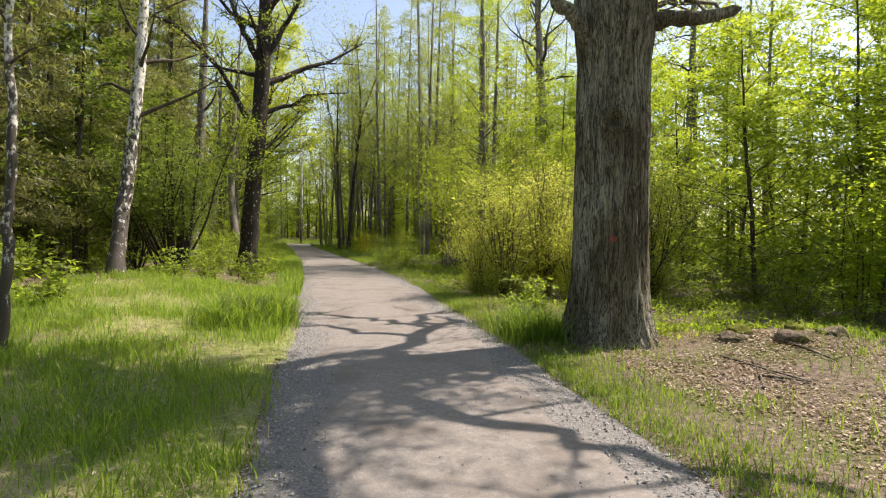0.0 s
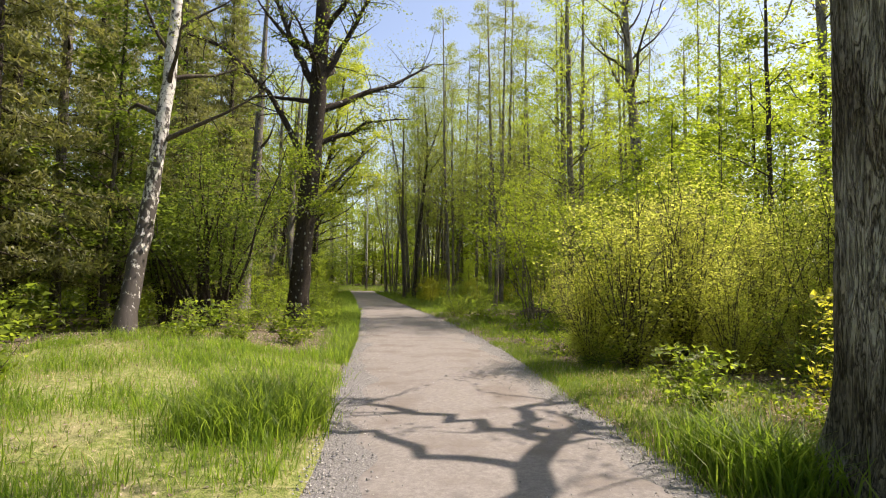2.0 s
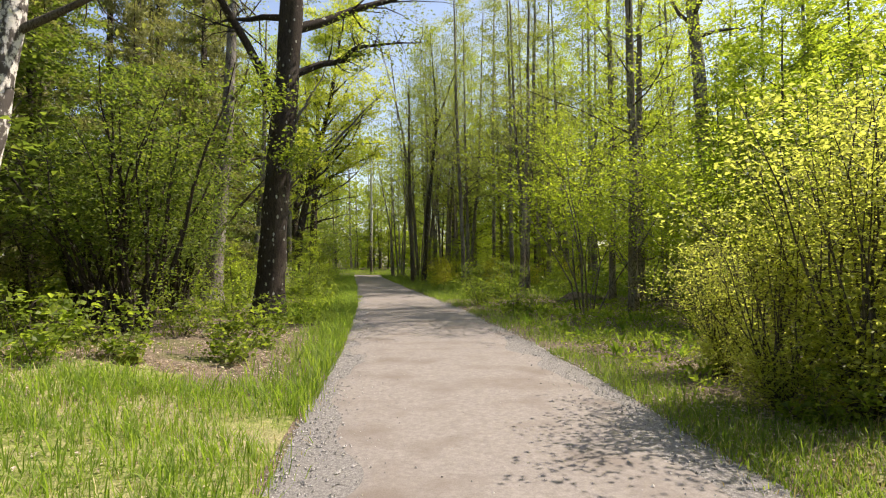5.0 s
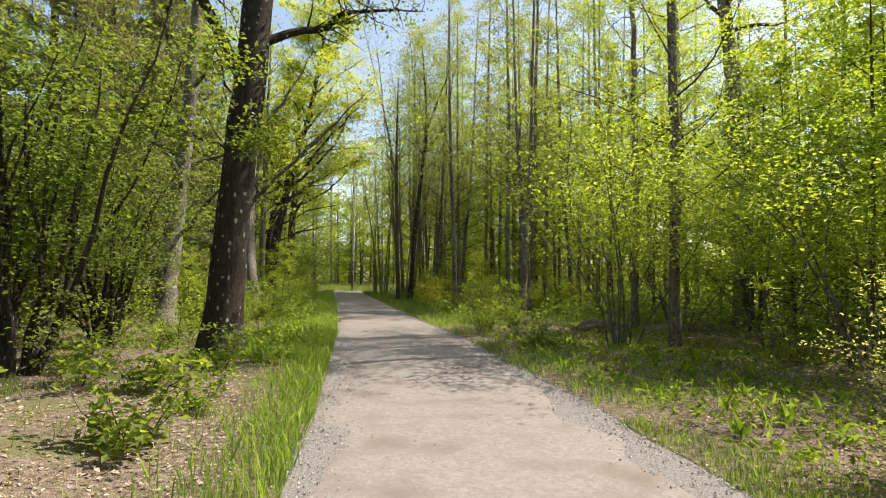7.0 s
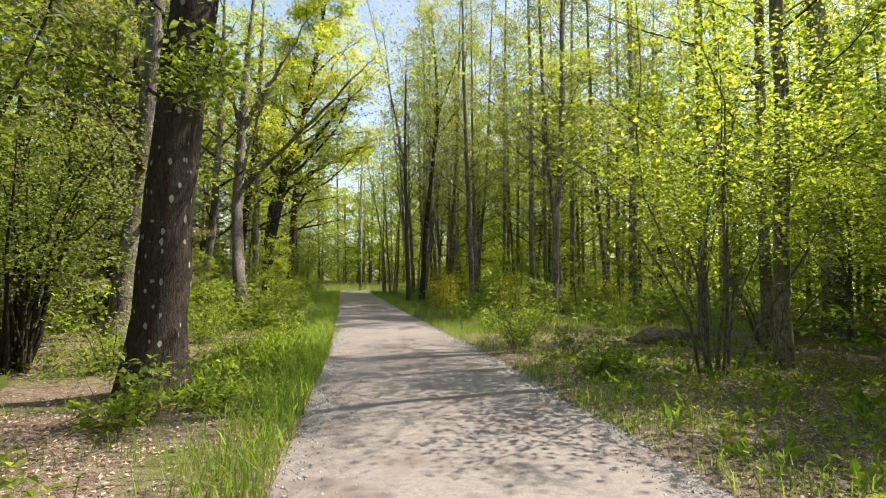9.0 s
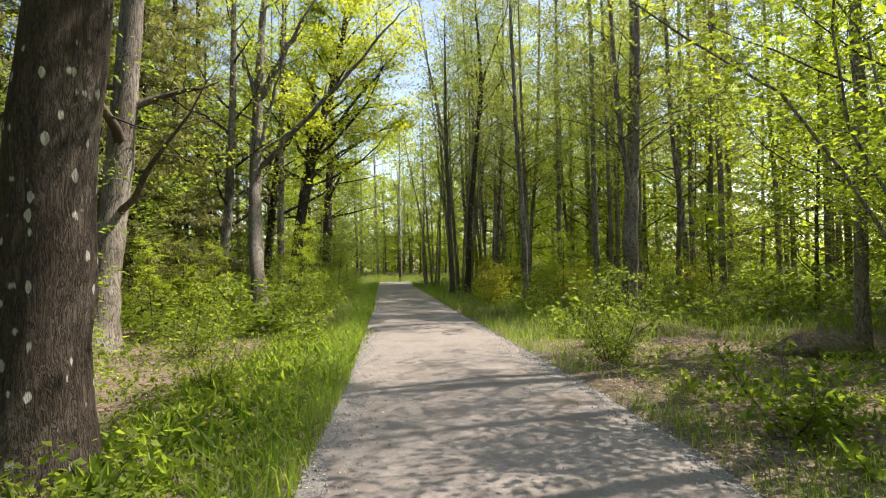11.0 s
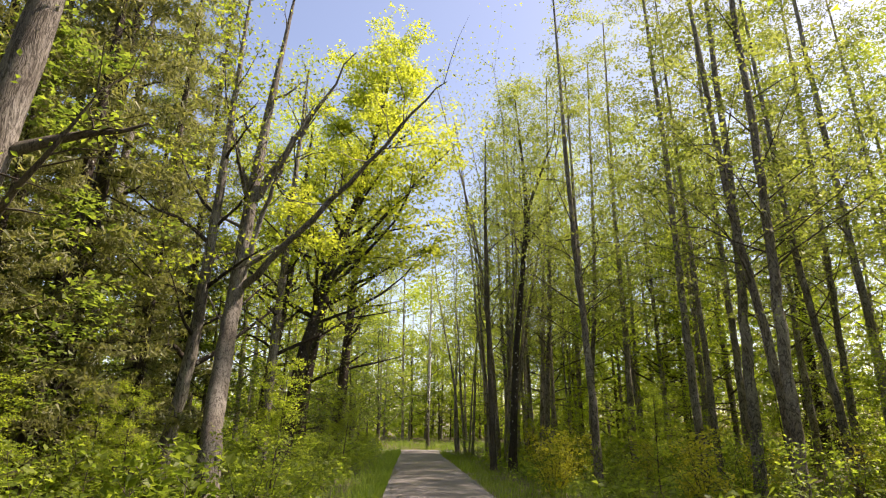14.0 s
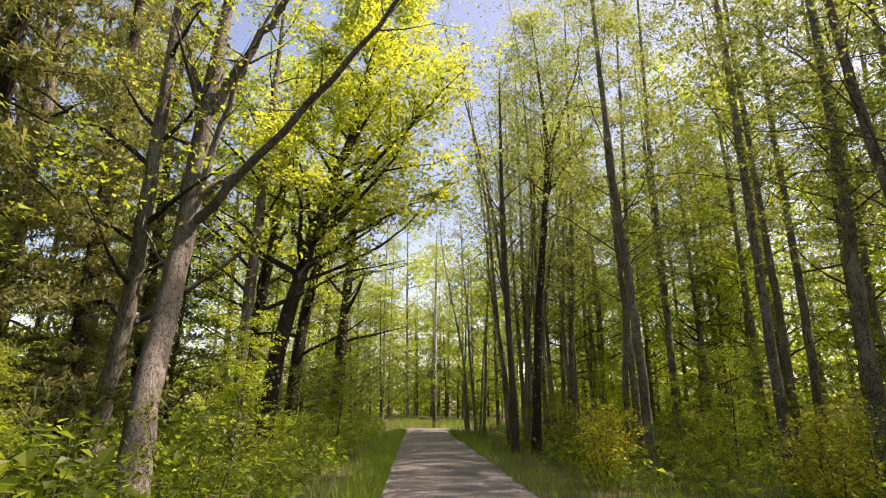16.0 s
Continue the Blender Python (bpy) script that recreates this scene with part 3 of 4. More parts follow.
rng = np.random.default_rng(31)
fallen = np.concatenate([scatter(32, 44000, (3.4, 9, 2.0, 8.2)), scatter(35, 18000, (2.6, 6.2, 8, 14)), scatter(39, 7000, (-6.2, -0.6, 1.5, 14)), scatter(33, 30000, (2.6, 9, 14, 29)), scatter(50, 14000, (-6.5, -0.7, 13.5, 21)), scatter(34, 9000, (-8, -0.8, 15, 34))])
soft = np.sin(2.3 * fallen[:, 0] + fallen[:, 1]) + np.sin(3.1 * fallen[:, 1] - 1.9 * fallen[:, 0]) + rng.normal(size=len(fallen)) * 0.8
fallen = fallen[soft > -0.5]
tagged(mesh("leaf_litter", *leaves(rng, fallen, 0.042, 0.75, 0.62), LITTER, None, False), "dry brown fallen leaves on the ground", "leaf litter", kind="stuff")
herbs = np.concatenate([scatter(36, 1500, (-2.6, -0.7, 20.5, 31), 0.1), scatter(37, 1800, (3, 8, 14, 27), 0.5), scatter(38, 1200, (-6, -1, 23, 34), 0.3), scatter(41, 900, (4.5, 9, 6.5, 11))])
herbs = np.repeat(herbs, 5, 0) + rng.normal(size=(len(herbs) * 5, 3)) * (0.06, 0.06, 0.03) + (0, 0, 0.08)
tagged(mesh("ground_herbs", *leaves(rng, herbs, 0.075, 0.45, 0.5, -0.5), LEAF_GREEN, None, False), "low broad-leaved green woodland herbs", "herbs", kind="stuff")

lily = np.concatenate([scatter(46, 260, (-2.3, -0.75, 21.5, 28.5), 0.15), scatter(49, 90, (3.2, 6, 16, 25), 0.4)])
lily = np.repeat(lily, 4, 0) + rng.normal(size=(len(lily) * 4, 3)) * (0.04, 0.04, 0.01)
tagged(mesh("lily_leaves", *leaves(rng, lily, 0.2, 0.2, 0.34, -1.1), GRASS, None, False), "upright broad lily leaves beside the grass", "herbs", kind="stuff")


def thicket(seed, count, boxes, height):
    """Low undergrowth in soft clumps over wide areas of forest floor."""
    rng = np.random.default_rng(seed)
    at = []
    for x0, x1, y0, y1, share in boxes:
        n = int(count * share) // 60
        c = np.stack([rng.uniform(x0, x1, n), rng.uniform(y0, y1, n)], 1)
        h = np.repeat(rng.uniform(0.3, 1, n) * height, 60)
        p = np.repeat(c, 60, 0) + rng.normal(size=(n * 60, 2)) * 0.45
        keep = off_path(p[:, 0], p[:, 1]) > 1.2
        p, h = p[keep], h[keep]
        at.append(np.concatenate([p, (ground_array(p[:, 0], p[:, 1]) + rng.uniform(0.05, 1, len(p)) * h)[:, None]], 1))
    at = np.concatenate(at)
    return tagged(mesh("undergrowth", *leaves(rng, at, 0.15, 0.5, 0.6, single=True), LEAF_GREEN, None, False), "low green undergrowth between the trunks", "undergrowth", kind="stuff")


thicket(45, 110000, ((-20, -6.5, 8, 62, 0.42), (9.5, 24, 5, 62, 0.4), (4.5, 12, 44, 66, 0.1), (-7, -4, 34, 62, 0.08)), 1.5)
thicket(56, 16000, ((-6.5, -2.2, 30, 64, 0.5), (2, 9.5, 30, 64, 0.5)), 0.8)


# ---- named trees ----
def oak():
    """The great oak beside the path, with ridged bark, a knot, cut limbs and a faded paint mark."""
    own = thing("oak_tree", "massive old oak with furrowed bark and bare limbs", "tree")
    base = np.array((4.0, 7.2, 0.0))
    own.location = base
    rows, sides, height = 150, 150, 7.6
    h = np.linspace(-0.25, height, rows)
    a = np.linspace(0, 2 * np.pi, sides, endpoint=False)
    hh, aa = np.meshgrid(h, a, indexing="ij")
    r = 0.495 - 0.010 * np.clip(hh, 0, 4) + 0.25 * np.exp(-np.clip(hh, 0, 9) / 0.32) * (1 + 0.35 * np.sin(aa * 5 + 0.6)) + 0.06 * np.exp(-((hh - 4.6) / 0.6) ** 2)
    ridge = np.zeros_like(r)
    for i in range(rows):
        for j in range(sides):
            p = Vector((math.cos(a[j]) * 4.2, math.sin(a[j]) * 4.2, h[i] * 0.5))
            ridge[i, j] = 1 - abs(noise.noise(p * 1.5)) * 2.6 + 0.4 * noise.noise(p * 3.5)
    r = r + 0.036 * np.clip(ridge, -1, 1)
    ka = math.atan2(-0.52, -0.24)
    d2 = ((aa - ka % (2 * math.pi)) * 0.5) ** 2 + (hh - 3.0) ** 2
    r = r + 0.13 * np.exp(-d2 / 0.022) - 0.2 * np.exp(-((d2 ** 0.5) / 0.085) ** 4)
    cx, cy = -0.012 * hh, -0.02 * hh
    v = np.stack([cx + r * np.cos(aa), cy + r * np.sin(aa), hh], -1).reshape(-1, 3)
    i, j = np.meshgrid(np.arange(rows - 1), np.arange(sides), indexing="ij")
    k = (j + 1) % sides
    mesh("trunk", v, np.stack([i * sides + j, i * sides + k, (i + 1) * sides + k, (i + 1) * sides + j], -1).reshape(-1, 4), BARK_OAK, own)
    rng = np.random.default_rng(71)
    for name, pts, r0 in (("sawn_limb", ((4.25, 7.1, 4.35), (4.7, 6.95, 4.5), (5.05, 6.9, 4.47), (5.75, 6.9, 4.7)), 0.13),
                          ("stub_limb", ((3.7, 7.1, 4.0), (3.45, 7.0, 4.2), (3.2, 6.9, 4.42), (2.9, 6.85, 4.5)), 0.13)):
        line = smooth_line(np.array(pts) - base, 16)
        line[1:-1] += rng.normal(size=(14, 3)) * 0.012
        mesh(name, *tube(line, np.append(np.linspace(r0, r0 * 0.62, 15), 0.02) * rng.uniform(0.9, 1.1, 16), 12), BARK_OAK, own)
    pieces, anchors = [], []
    for n in range(17):
        az = n * 2.4 + 0.4
        steep = rng.uniform(0.45, 1.1) if n < 8 else rng.uniform(1.4, 3.0)
        pts, rr = limb(rng, (0, 0, rng.uniform(5.8, 7.5) if n < 8 else 7.3), (math.cos(az), math.sin(az), steep), rng.uniform(4.0, 7.0), rng.uniform(0.14, 0.24), 10, 0.27, 0.05, 0.15)
        pieces.append(tube(pts, rr, 8))
        for _ in range(9):
            s = rng.uniform(0.3, 1)
            q, qr = limb(rng, along_line(pts, np.array([s]))[0], unit(pts[-1] - pts[0]) + rng.normal(size=3) * 0.8, rng.uniform(1.2, 2.8), 0.05 * (1.3 - s), 6, 0.35, 0.05)
            pieces.append(tube(q, qr, 5))
            for _ in range(3):
                w, wr = limb(rng, along_line(q, rng.uniform(0.3, 1, 1))[0], unit(q[-1] - q[0]) + rng.normal(size=3) * 0.8, rng.uniform(0.5, 1.1), 0.014, 4, 0.35, 0.05)
                pieces.append(tube(w, wr, 3))
                anchors.append(sprays(rng, w, 54, 0.26))
    def spur(line, r0):
        line = smooth_line(np.array(line) - base, 14)
        line[1:-1] += rng.normal(size=(12, 3)) * 0.08
        mesh("limb", *tube(line, np.linspace(r0, r0 * 0.35, 14), 8), BARK_OAK, own)
        for _ in range(9):
            s = rng.uniform(0.35, 1)
            q, qr = limb(rng, along_line(line, np.array([s]))[0], unit(line[-1] - line[0]) + rng.normal(size=3) * 0.8, rng.uniform(0.8, 2.0), r0 * 0.3, 6, 0.35, 0.03)
            pieces.append(tube(q, qr, 5))
            anchors.append(along_line(q, rng.uniform(0.4, 1, 9)))

    spur(((4.1, 7.4, 5.0), (5.3, 8.9, 5.7), (6.2, 10.5, 6.3), (7.0, 10.7, 6.5), (8.2, 10.4, 6.8)), 0.16)
    spur(((6.2, 10.5, 6.3), (6.4, 11.4, 6.6), (7.3, 12.0, 6.9), (8.4, 12.2, 7.1)), 0.1)
    spur(((6.0, 10.2, 6.2), (5.6, 11.2, 6.7), (5.0, 11.9, 7.0), (4.6, 12.8, 7.4)), 0.1)
    spur(((5.5, 9.2, 5.8), (5.0, 10.3, 6.5), (4.4, 11.0, 7.0), (3.6, 11.3, 7.3)), 0.08)
    spur(((4.2, 7.0, 5.4), (5.2, 6.0, 5.9), (6.5, 5.0, 6.6), (8.0, 4.2, 7.0)), 0.15)
    spur(((4.1, 6.9, 6.0), (4.9, 5.4, 7.0), (5.5, 3.9, 7.8), (6.8, 2.8, 8.4)), 0.13)
    spur(((4.2, 7.2, 6.4), (5.6, 7.4, 7.2), (7.0, 7.3, 8.0), (9.0, 7.8, 8.6)), 0.15)
    drop, dr = limb(rng, (2.2, 1.6, 5.6), (0.5, -0.1, -0.6), 2.6, 0.04, 9, 0.5, 0.02, 0.3)
    pieces.append(tube(drop, dr, 5))
    tagged(mesh("twig_growth", *join(pieces), BARK_OAK, own), kind="stuff")
    at = np.concatenate(anchors)
    mesh("crown", *leaves(rng, at + rng.normal(size=at.shape) * 0.06, 0.095, 0.4), LEAF_YELLOW, own, False)
    # faded paint mark, laid on the bark
    pa = np.linspace(ka - 0.1, ka + 0.1, 25)
    ph = np.linspace(1.43, 1.51, 13)
    g, q = np.meshgrid(ph, pa, indexing="ij")
    rr = 0.515 + 0.006 * np.sin(q * 40 + g * 30)
    pi_, pj = np.meshgrid(np.arange(12), np.arange(24), indexing="ij")
    cells = np.stack([pi_ * 25 + pj, pi_ * 25 + pj + 1, (pi_ + 1) * 25 + pj + 1, (pi_ + 1) * 25 + pj], -1).reshape(-1, 4)
    worn = np.sin(pj * 0.9) + np.sin(pi_ * 1.3 + pj * 0.4) + rng.normal(size=pi_.shape) * 0.7 - 0.25 * np.abs(pi_ - 6)
    mark = mesh("paint_mark", np.stack([-0.012 * g + rr * np.cos(q), -0.02 * g + rr * np.sin(q), g], -1).reshape(-1, 3), cells[worn.ravel() > -1.1], RED_PAINT, own)
    mark["label"] = "faded red paint mark"
    return own


oak()

# dark lichened oak on the other side
DK = (-2.5, 22.1, 0.0)
tree(81, "dark_oak_tree", "dark-barked oak spotted with pale lichen, leaning over the path", (DK, (-2.35, 22.1, 2.5), (-2.1, 22.3, 5.5), (-1.95, 22.2, 8.0), (-1.8, 22.4, 12), (-1.6, 22.5, 16)),
     (0.34, 0.31, 0.29, 0.27, 0.2, 0.08), limbs=16, first=0.5, reach=4.2, rise=0.4, twigs=18, leaf=LEAF_GREEN, per_twig=22, size=0.085, bark=BARK_DARK, twig_bark=BARK_DARK, spread=0.2, sides=24,
     limb_lines=((((-2.05, 22.3, 5.8), (-0.9, 22.6, 6.4), (-0.2, 22.7, 6.8), (1.2, 22.9, 7.0)), 0.1), (((-2.2, 22.2, 5.0), (-3.2, 21.6, 7.0), (-4.6, 21.0, 8.6), (-7, 20.6, 8.9)), 0.12),
                 (((-2.0, 22.2, 7.6), (-3.0, 22.0, 9.5), (-3.6, 22.0, 12)), 0.14), (((-1.95, 22.2, 7.8), (-0.8, 22.2, 9.8), (0.2, 22.0, 12)), 0.13),
                 (((-2.3, 22.0, 3.5), (-1.8, 21.2, 3.8), (-1.3, 20.5, 3.6)), 0.02), (((-2.35, 22.0, 3.7), (-3.1, 21.3, 4.0), (-4.0, 20.8, 3.7)), 0.025), (((-2.3, 22.0, 4.4), (-2.4, 21.0, 5.0), (-2.2, 20.0, 5.0)), 0.025)))

# leaning birch
tree(85, "birch_tree", "leaning birch with white peeling bark and dark cracked foot", ((-4.86, 15.4, 0.26), (-4.86, 15.9, 1.6), (-4.84, 16.3, 2.6), (-4.6, 16.7, 5.8), (-4.6, 17.2, 10), (-4.4, 17.6, 16)),
     (0.2, 0.19, 0.165, 0.14, 0.09, 0.03), limbs=16, first=0.5, reach=2.2, twigs=6, leaf=LEAF_PALE, per_twig=20, size=0.07, bark=BARK_BIRCH, twig_bark=BARK_TWIG, spread=0.25, sides=16)
tree(86, "birch_tree", "slim young birch at the meadow edge", ((-3.55, 7.5, 0.02), (-3.5, 7.5, 1.2), (-3.42, 7.5, 2.4), (-3.5, 7.6, 4), (-3.3, 7.7, 7)),
     (0.062, 0.058, 0.05, 0.04, 0.015), limbs=9, first=0.62, reach=1.0, twigs=4, leaf=LEAF_GREEN, per_twig=12, size=0.06, bark=BARK_BIRCH, twig_bark=BARK_TWIG, spread=0.15)
# grey oak with flared foot, and the forked tree
tree(87, "oak_tree", "grey-barked oak with a flared mossy foot", ((-5.85, 28.9, 0), (-5.75, 29.0, 1.5), (-5.7, 29.3, 3), (-5.5, 29.4, 6), (-5.3, 29.6, 11), (-5.2, 29.8, 15)),
     (0.36, 0.28, 0.26, 0.22, 0.14, 0.05), limbs=12, first=0.3, reach=2.8, twigs=6, leaf=LEAF_GREEN, per_twig=14, size=0.08, bark=BARK_GREY, twig_bark=BARK_TWIG, sides=18)
tree(88, "forked_tree", "grey forked maple with crooked limbs reaching over the path", ((-4.3, 34.4, 0), (-4.6, 35.0, 1.5), (-4.95, 36.0, 3.3), (-5.05, 36.5, 4.7), (-4.95, 36.4, 7.1), (-4.8, 36.6, 10), (-4.5, 36.8, 14)),
     (0.24, 0.21, 0.2, 0.2, 0.15, 0.1, 0.03), limbs=9, first=0.5, reach=2.4, twigs=5, leaf=LEAF_MAPLE, per_twig=9, size=0.09, bark=BARK_GREY, twig_bark=BARK_GREY, sides=18, spread=0.2,
     limb_lines=((((-5.03, 36.5, 4.7), (-4.0, 36.0, 5.5), (-2.5, 35.6, 6.9), (-1.4, 35.0, 7.7), (-0.6, 34.4, 8.7), (0.1, 34.1, 9.0)), 0.1), (((-4.95, 36.45, 7.0), (-4.2, 36.3, 8.2), (-3.5, 36.2, 9.3), (-2.4, 36, 11.2)), 0.13),
                 (((-5.03, 36.5, 4.8), (-4.6, 36.2, 6.4), (-4.1, 36.1, 8.0), (-3.4, 36, 9.6)), 0.09), (((-4.97, 36.4, 7.2), (-5.4, 36.3, 8.2), (-5.8, 36.2, 10)), 0.08), (((-5.05, 36.2, 3.5), (-5.6, 35.9, 4.6), (-5.9, 35.9, 6.5)), 0.025)))
# yellow-leaved tree arching above the path
tree(89, "maple_tree", "maple with bright yellow-green spring leaves arching over the path", ((-5.0, 41.5, 0), (-4.9, 42, 3), (-4.3, 43, 7), (-3.4, 44.2, 11), (-2.6, 45.0, 17)),
     (0.24, 0.21, 0.18, 0.14, 0.04), limbs=40, first=0.36, reach=5.3, rise=0.35, twigs=10, leaf=LEAF_MAPLE, per_twig=115, size=0.12, single=True, bark=BARK_DARK, twig_bark=BARK_DARK, spread=0.24, sides=14,
     limb_lines=((((-4.5, 42.6, 6), (-3, 42.5, 8), (-1.4, 42.4, 10), (0.3, 42.3, 11.8)), 0.11), (((-4.7, 42.3, 5), (-3.4, 43, 6.4), (-2, 43, 7.2), (-0.2, 43, 8.2)), 0.09)))
for seed, pts, r, lab in ((90, ((-6.7, 49.6, 0), (-6.5, 49.8, 4), (-5.9, 50.4, 9), (-5.6, 50.6, 16)), 0.27, "dark oak trunk with many bare twigs"),
                          (91, ((-6.0, 55.2, 0), (-5.9, 55.5, 5), (-5.6, 55.5, 10), (-5.5, 55.6, 18)), 0.3, "dark straight oak trunk near the clearing"),
                          (92, ((-5.1, 39.9, 0), (-5.2, 40.3, 4), (-5.2, 40.6, 8), (-5.1, 40.8, 14)), 0.15, "slim grey trunk with sparse leaves"),
                          (93, ((-6.4, 36.6, 0), (-6.0, 36.6, 3), (-5.7, 36.2, 6), (-5.5, 36, 13)), 0.17, "grey trunk with a hanging dead twig"),
                          (94, ((-7.4, 46, 0), (-7.1, 46.2, 4), (-6.6, 46.4, 9), (-6.4, 46.6, 15)), 0.2, "leaning dark trunk in the thicket")):
    tree(seed, "oak_tree", lab, pts, (r, r * 0.9, r * 0.7, r * 0.2), limbs=16, first=0.28, reach=3.4, twigs=8, leaf=LEAF_FRESH, per_twig=26, size=0.1, single=True, bark=BARK_DARK if r > 0.18 else BARK_GREY, twig_bark=BARK_DARK, spread=0.3, group="trunks along the path")
# slender tree rising behind the yellow bush
tree(95, "birch_tree", "tall slender birch with bare upswept branches", ((11.6, 27.6, 0), (11.5, 27.7, 5), (11.45, 27.8, 8), (11.2, 27.9, 11.5), (10.9, 28, 17)), (0.27, 0.24, 0.22, 0.18, 0.05),
     limbs=16, first=0.58, reach=4.2, rise=0.7, twigs=7, leaf=LEAF_FRESH, per_twig=10, size=0.08, bark=BARK_ASPEN, twig_bark=BARK_TWIG, spread=0.25)
tree(96, "young_tree", "thin straight dark trunk above the bushes", ((11.2, 18.6, 0), (11.2, 18.6, 3), (11.25, 18.7, 7), (11.3, 18.8, 12)), (0.08, 0.075, 0.06, 0.02), limbs=12, first=0.4, reach=1.8,
     twigs=6, leaf=LEAF_FRESH, per_twig=20, size=0.08, bark=BARK_DARK, twig_bark=BARK_TWIG)
# pale pole-straight stem at the clearing
tree(97, "young_birch", "pale pole-straight stem standing on the clearing", ((-1.75, 70.5, 0), (-1.75, 70.5, 4), (-1.7, 70.5, 8), (-1.6, 70.6, 14)), (0.13, 0.12, 0.1, 0.03), limbs=12, first=0.45, reach=2.0,
     twigs=5, leaf=LEAF_PALE, per_twig=16, size=0.16, bark=BARK_BIRCH, twig_bark=BARK_TWIG)

# slim forked linden in front of the alders
tree(98, "linden_tree", "slim forked linden with a rounded crown of pale young leaves", ((2.55, 46.1, -0.05), (2.75, 46.2, 4), (3.2, 46.4, 8), (3.5, 46.5, 11), (3.1, 46.6, 17)), (0.15, 0.13, 0.11, 0.09, 0.02),
     limbs=22, first=0.5, reach=3.4, rise=0.8, limb_r=0.3, twigs=10, leaf=LEAF_PALE, per_twig=46, size=0.1, single=True, bark=BARK_DARK, twig_bark=BARK_TWIG, spread=0.28,
     limb_lines=((((3.45, 46.5, 10.6), (4.2, 46.5, 12.6), (4.9, 46.6, 14.6), (5.2, 46.6, 17)), 0.08), (((3.3, 46.4, 9), (4.4, 46.2, 10.6), (5.6, 46.2, 12.4)), 0.06)))
tree(99, "alder_tree", "slim upright alder with brown steep branches, thinly leaved", ((1.75, 44.8, -0.05), (1.65, 44.9, 4), (1.55, 45, 8), (1.6, 45.1, 13.5)), (0.11, 0.1, 0.08, 0.02),
     limbs=20, first=0.35, reach=2.4, rise=1.5, limb_r=0.35, twigs=6, leaf=LEAF_PALE, per_twig=12, size=0.07, bark=BARK_TWIG, twig_bark=BARK_TWIG, spread=0.15)

# many-stemmed alder clump at the bend
def clump(seed, place, stems, height, label):
    rng = np.random.default_rng(seed)
    own = thing("alder_clump", label, "tree", "alder clumps")
    own.location = place
    pieces, anchors = [], []
    for i in range(stems):
        a = i * 2.4
        pts, r = limb(rng, (math.cos(a) * 0.5, math.sin(a) * 0.5, -0.15), (math.cos(a) * 0.075, math.sin(a) * 0.075, 1), height * rng.uniform(0.75, 1.05), rng.uniform(0.06, 0.12), 12, 0.035, 0.02, 0.15)
        mesh("stem", *tube(pts, r, 8), BARK_ASPEN, own)
        for _ in range(24):
            s = rng.uniform(0.35, 1)
            q, qr = limb(rng, along_line(pts, np.array([s]))[0], np.append(rng.normal(size=2) * 0.9, 0.7), height * rng.uniform(0.07, 0.18), 0.02 * (1.3 - s), 3, 0.15, 0.06)
            pieces.append(tube(q, qr, 3))
            anchors.append(along_line(q, rng.uniform(0.3, 1.1, 48)))
    tagged(mesh("twig_growth", *join(pieces), BARK_TWIG, own), kind="stuff")
    at = np.concatenate(anchors)
    mesh("crown", *leaves(rng, at + rng.normal(size=at.shape) * 0.5, 0.115, 0.4, single=True), LEAF_PALE, own, False)
    return own


clump(101, (2.5, 49.8, -0.05), 9, 18, "many-stemmed alder with upright grey stems and pale young leaves")
clump(102, (4.6, 53.5, -0.05), 8, 18, "alder clump with steep dark stems at the path bend")
clump(103, (6.8, 57.5, -0.05), 6, 15, "alder clump with thin steep stems")
clump(104, (1.0, 61.5, -0.05), 5, 15, "far alder clump beside the path end")

# aspens among the grass
ASPEN = tree(111, "aspen_tree", "straight aspen with grey-brown bark and a high sparse crown", ((7.1, 39.6, -0.05), (7.05, 39.6, 5), (7.1, 39.7, 10), (6.9, 39.8, 20)), (0.125, 0.105, 0.085, 0.025),
             limbs=24, first=0.42, reach=3.3, rise=0.5, limb_r=0.2, twigs=7, leaf=LEAF_PALE, per_twig=52, size=0.085, single=True, bark=BARK_ASPEN, twig_bark=BARK_TWIG, spread=0.2, group="aspens", sides=14)
ASPEN_B = tree(112, "aspen_tree", "straight aspen, dark at the foot, with fresh high leaves", ((6.2, 33.5, -0.05), (6.35, 33.6, 3), (6.65, 33.9, 7), (6.9, 34.2, 18)), (0.12, 0.1, 0.085, 0.025),
               limbs=22, first=0.44, reach=3.5, rise=0.45, limb_r=0.2, twigs=7, leaf=LEAF_PALE, per_twig=50, size=0.085, single=True, bark=BARK_ASPEN, twig_bark=BARK_TWIG, spread=0.2, group="aspens", sides=14)
rng = np.random.default_rng(113)
stand(ASPEN, ((8.1, 40.9), (10.3, 43.6), (11.2, 38.0), (7.3, 46.5), (10.5, 47), (13.5, 45), (9.6, 52.5), (14, 52), (12.2, 58), (17, 48), (15.5, 38.5), (20, 44)), rng, 0.85, 1.1)
stand(ASPEN_B, ((7.2, 36.9), (5.2, 43.8), (9.6, 37.2), (12.6, 41.5), (8.6, 49.4), (16.2, 42.5), (11.5, 54.8), (18.5, 53), (14.5, 61), (20, 38)), rng, 0.85, 1.15)
stand(ASPEN, ((-9.5, 41), (-11, 48), (-9, 56), (-12.5, 60), (-7.5, 63.5), (-10, 70), (-6.5, 77), (0.5, 84), (-2.5, 86), (5.5, 82), (-14, 66)), rng, 0.85, 1.1)

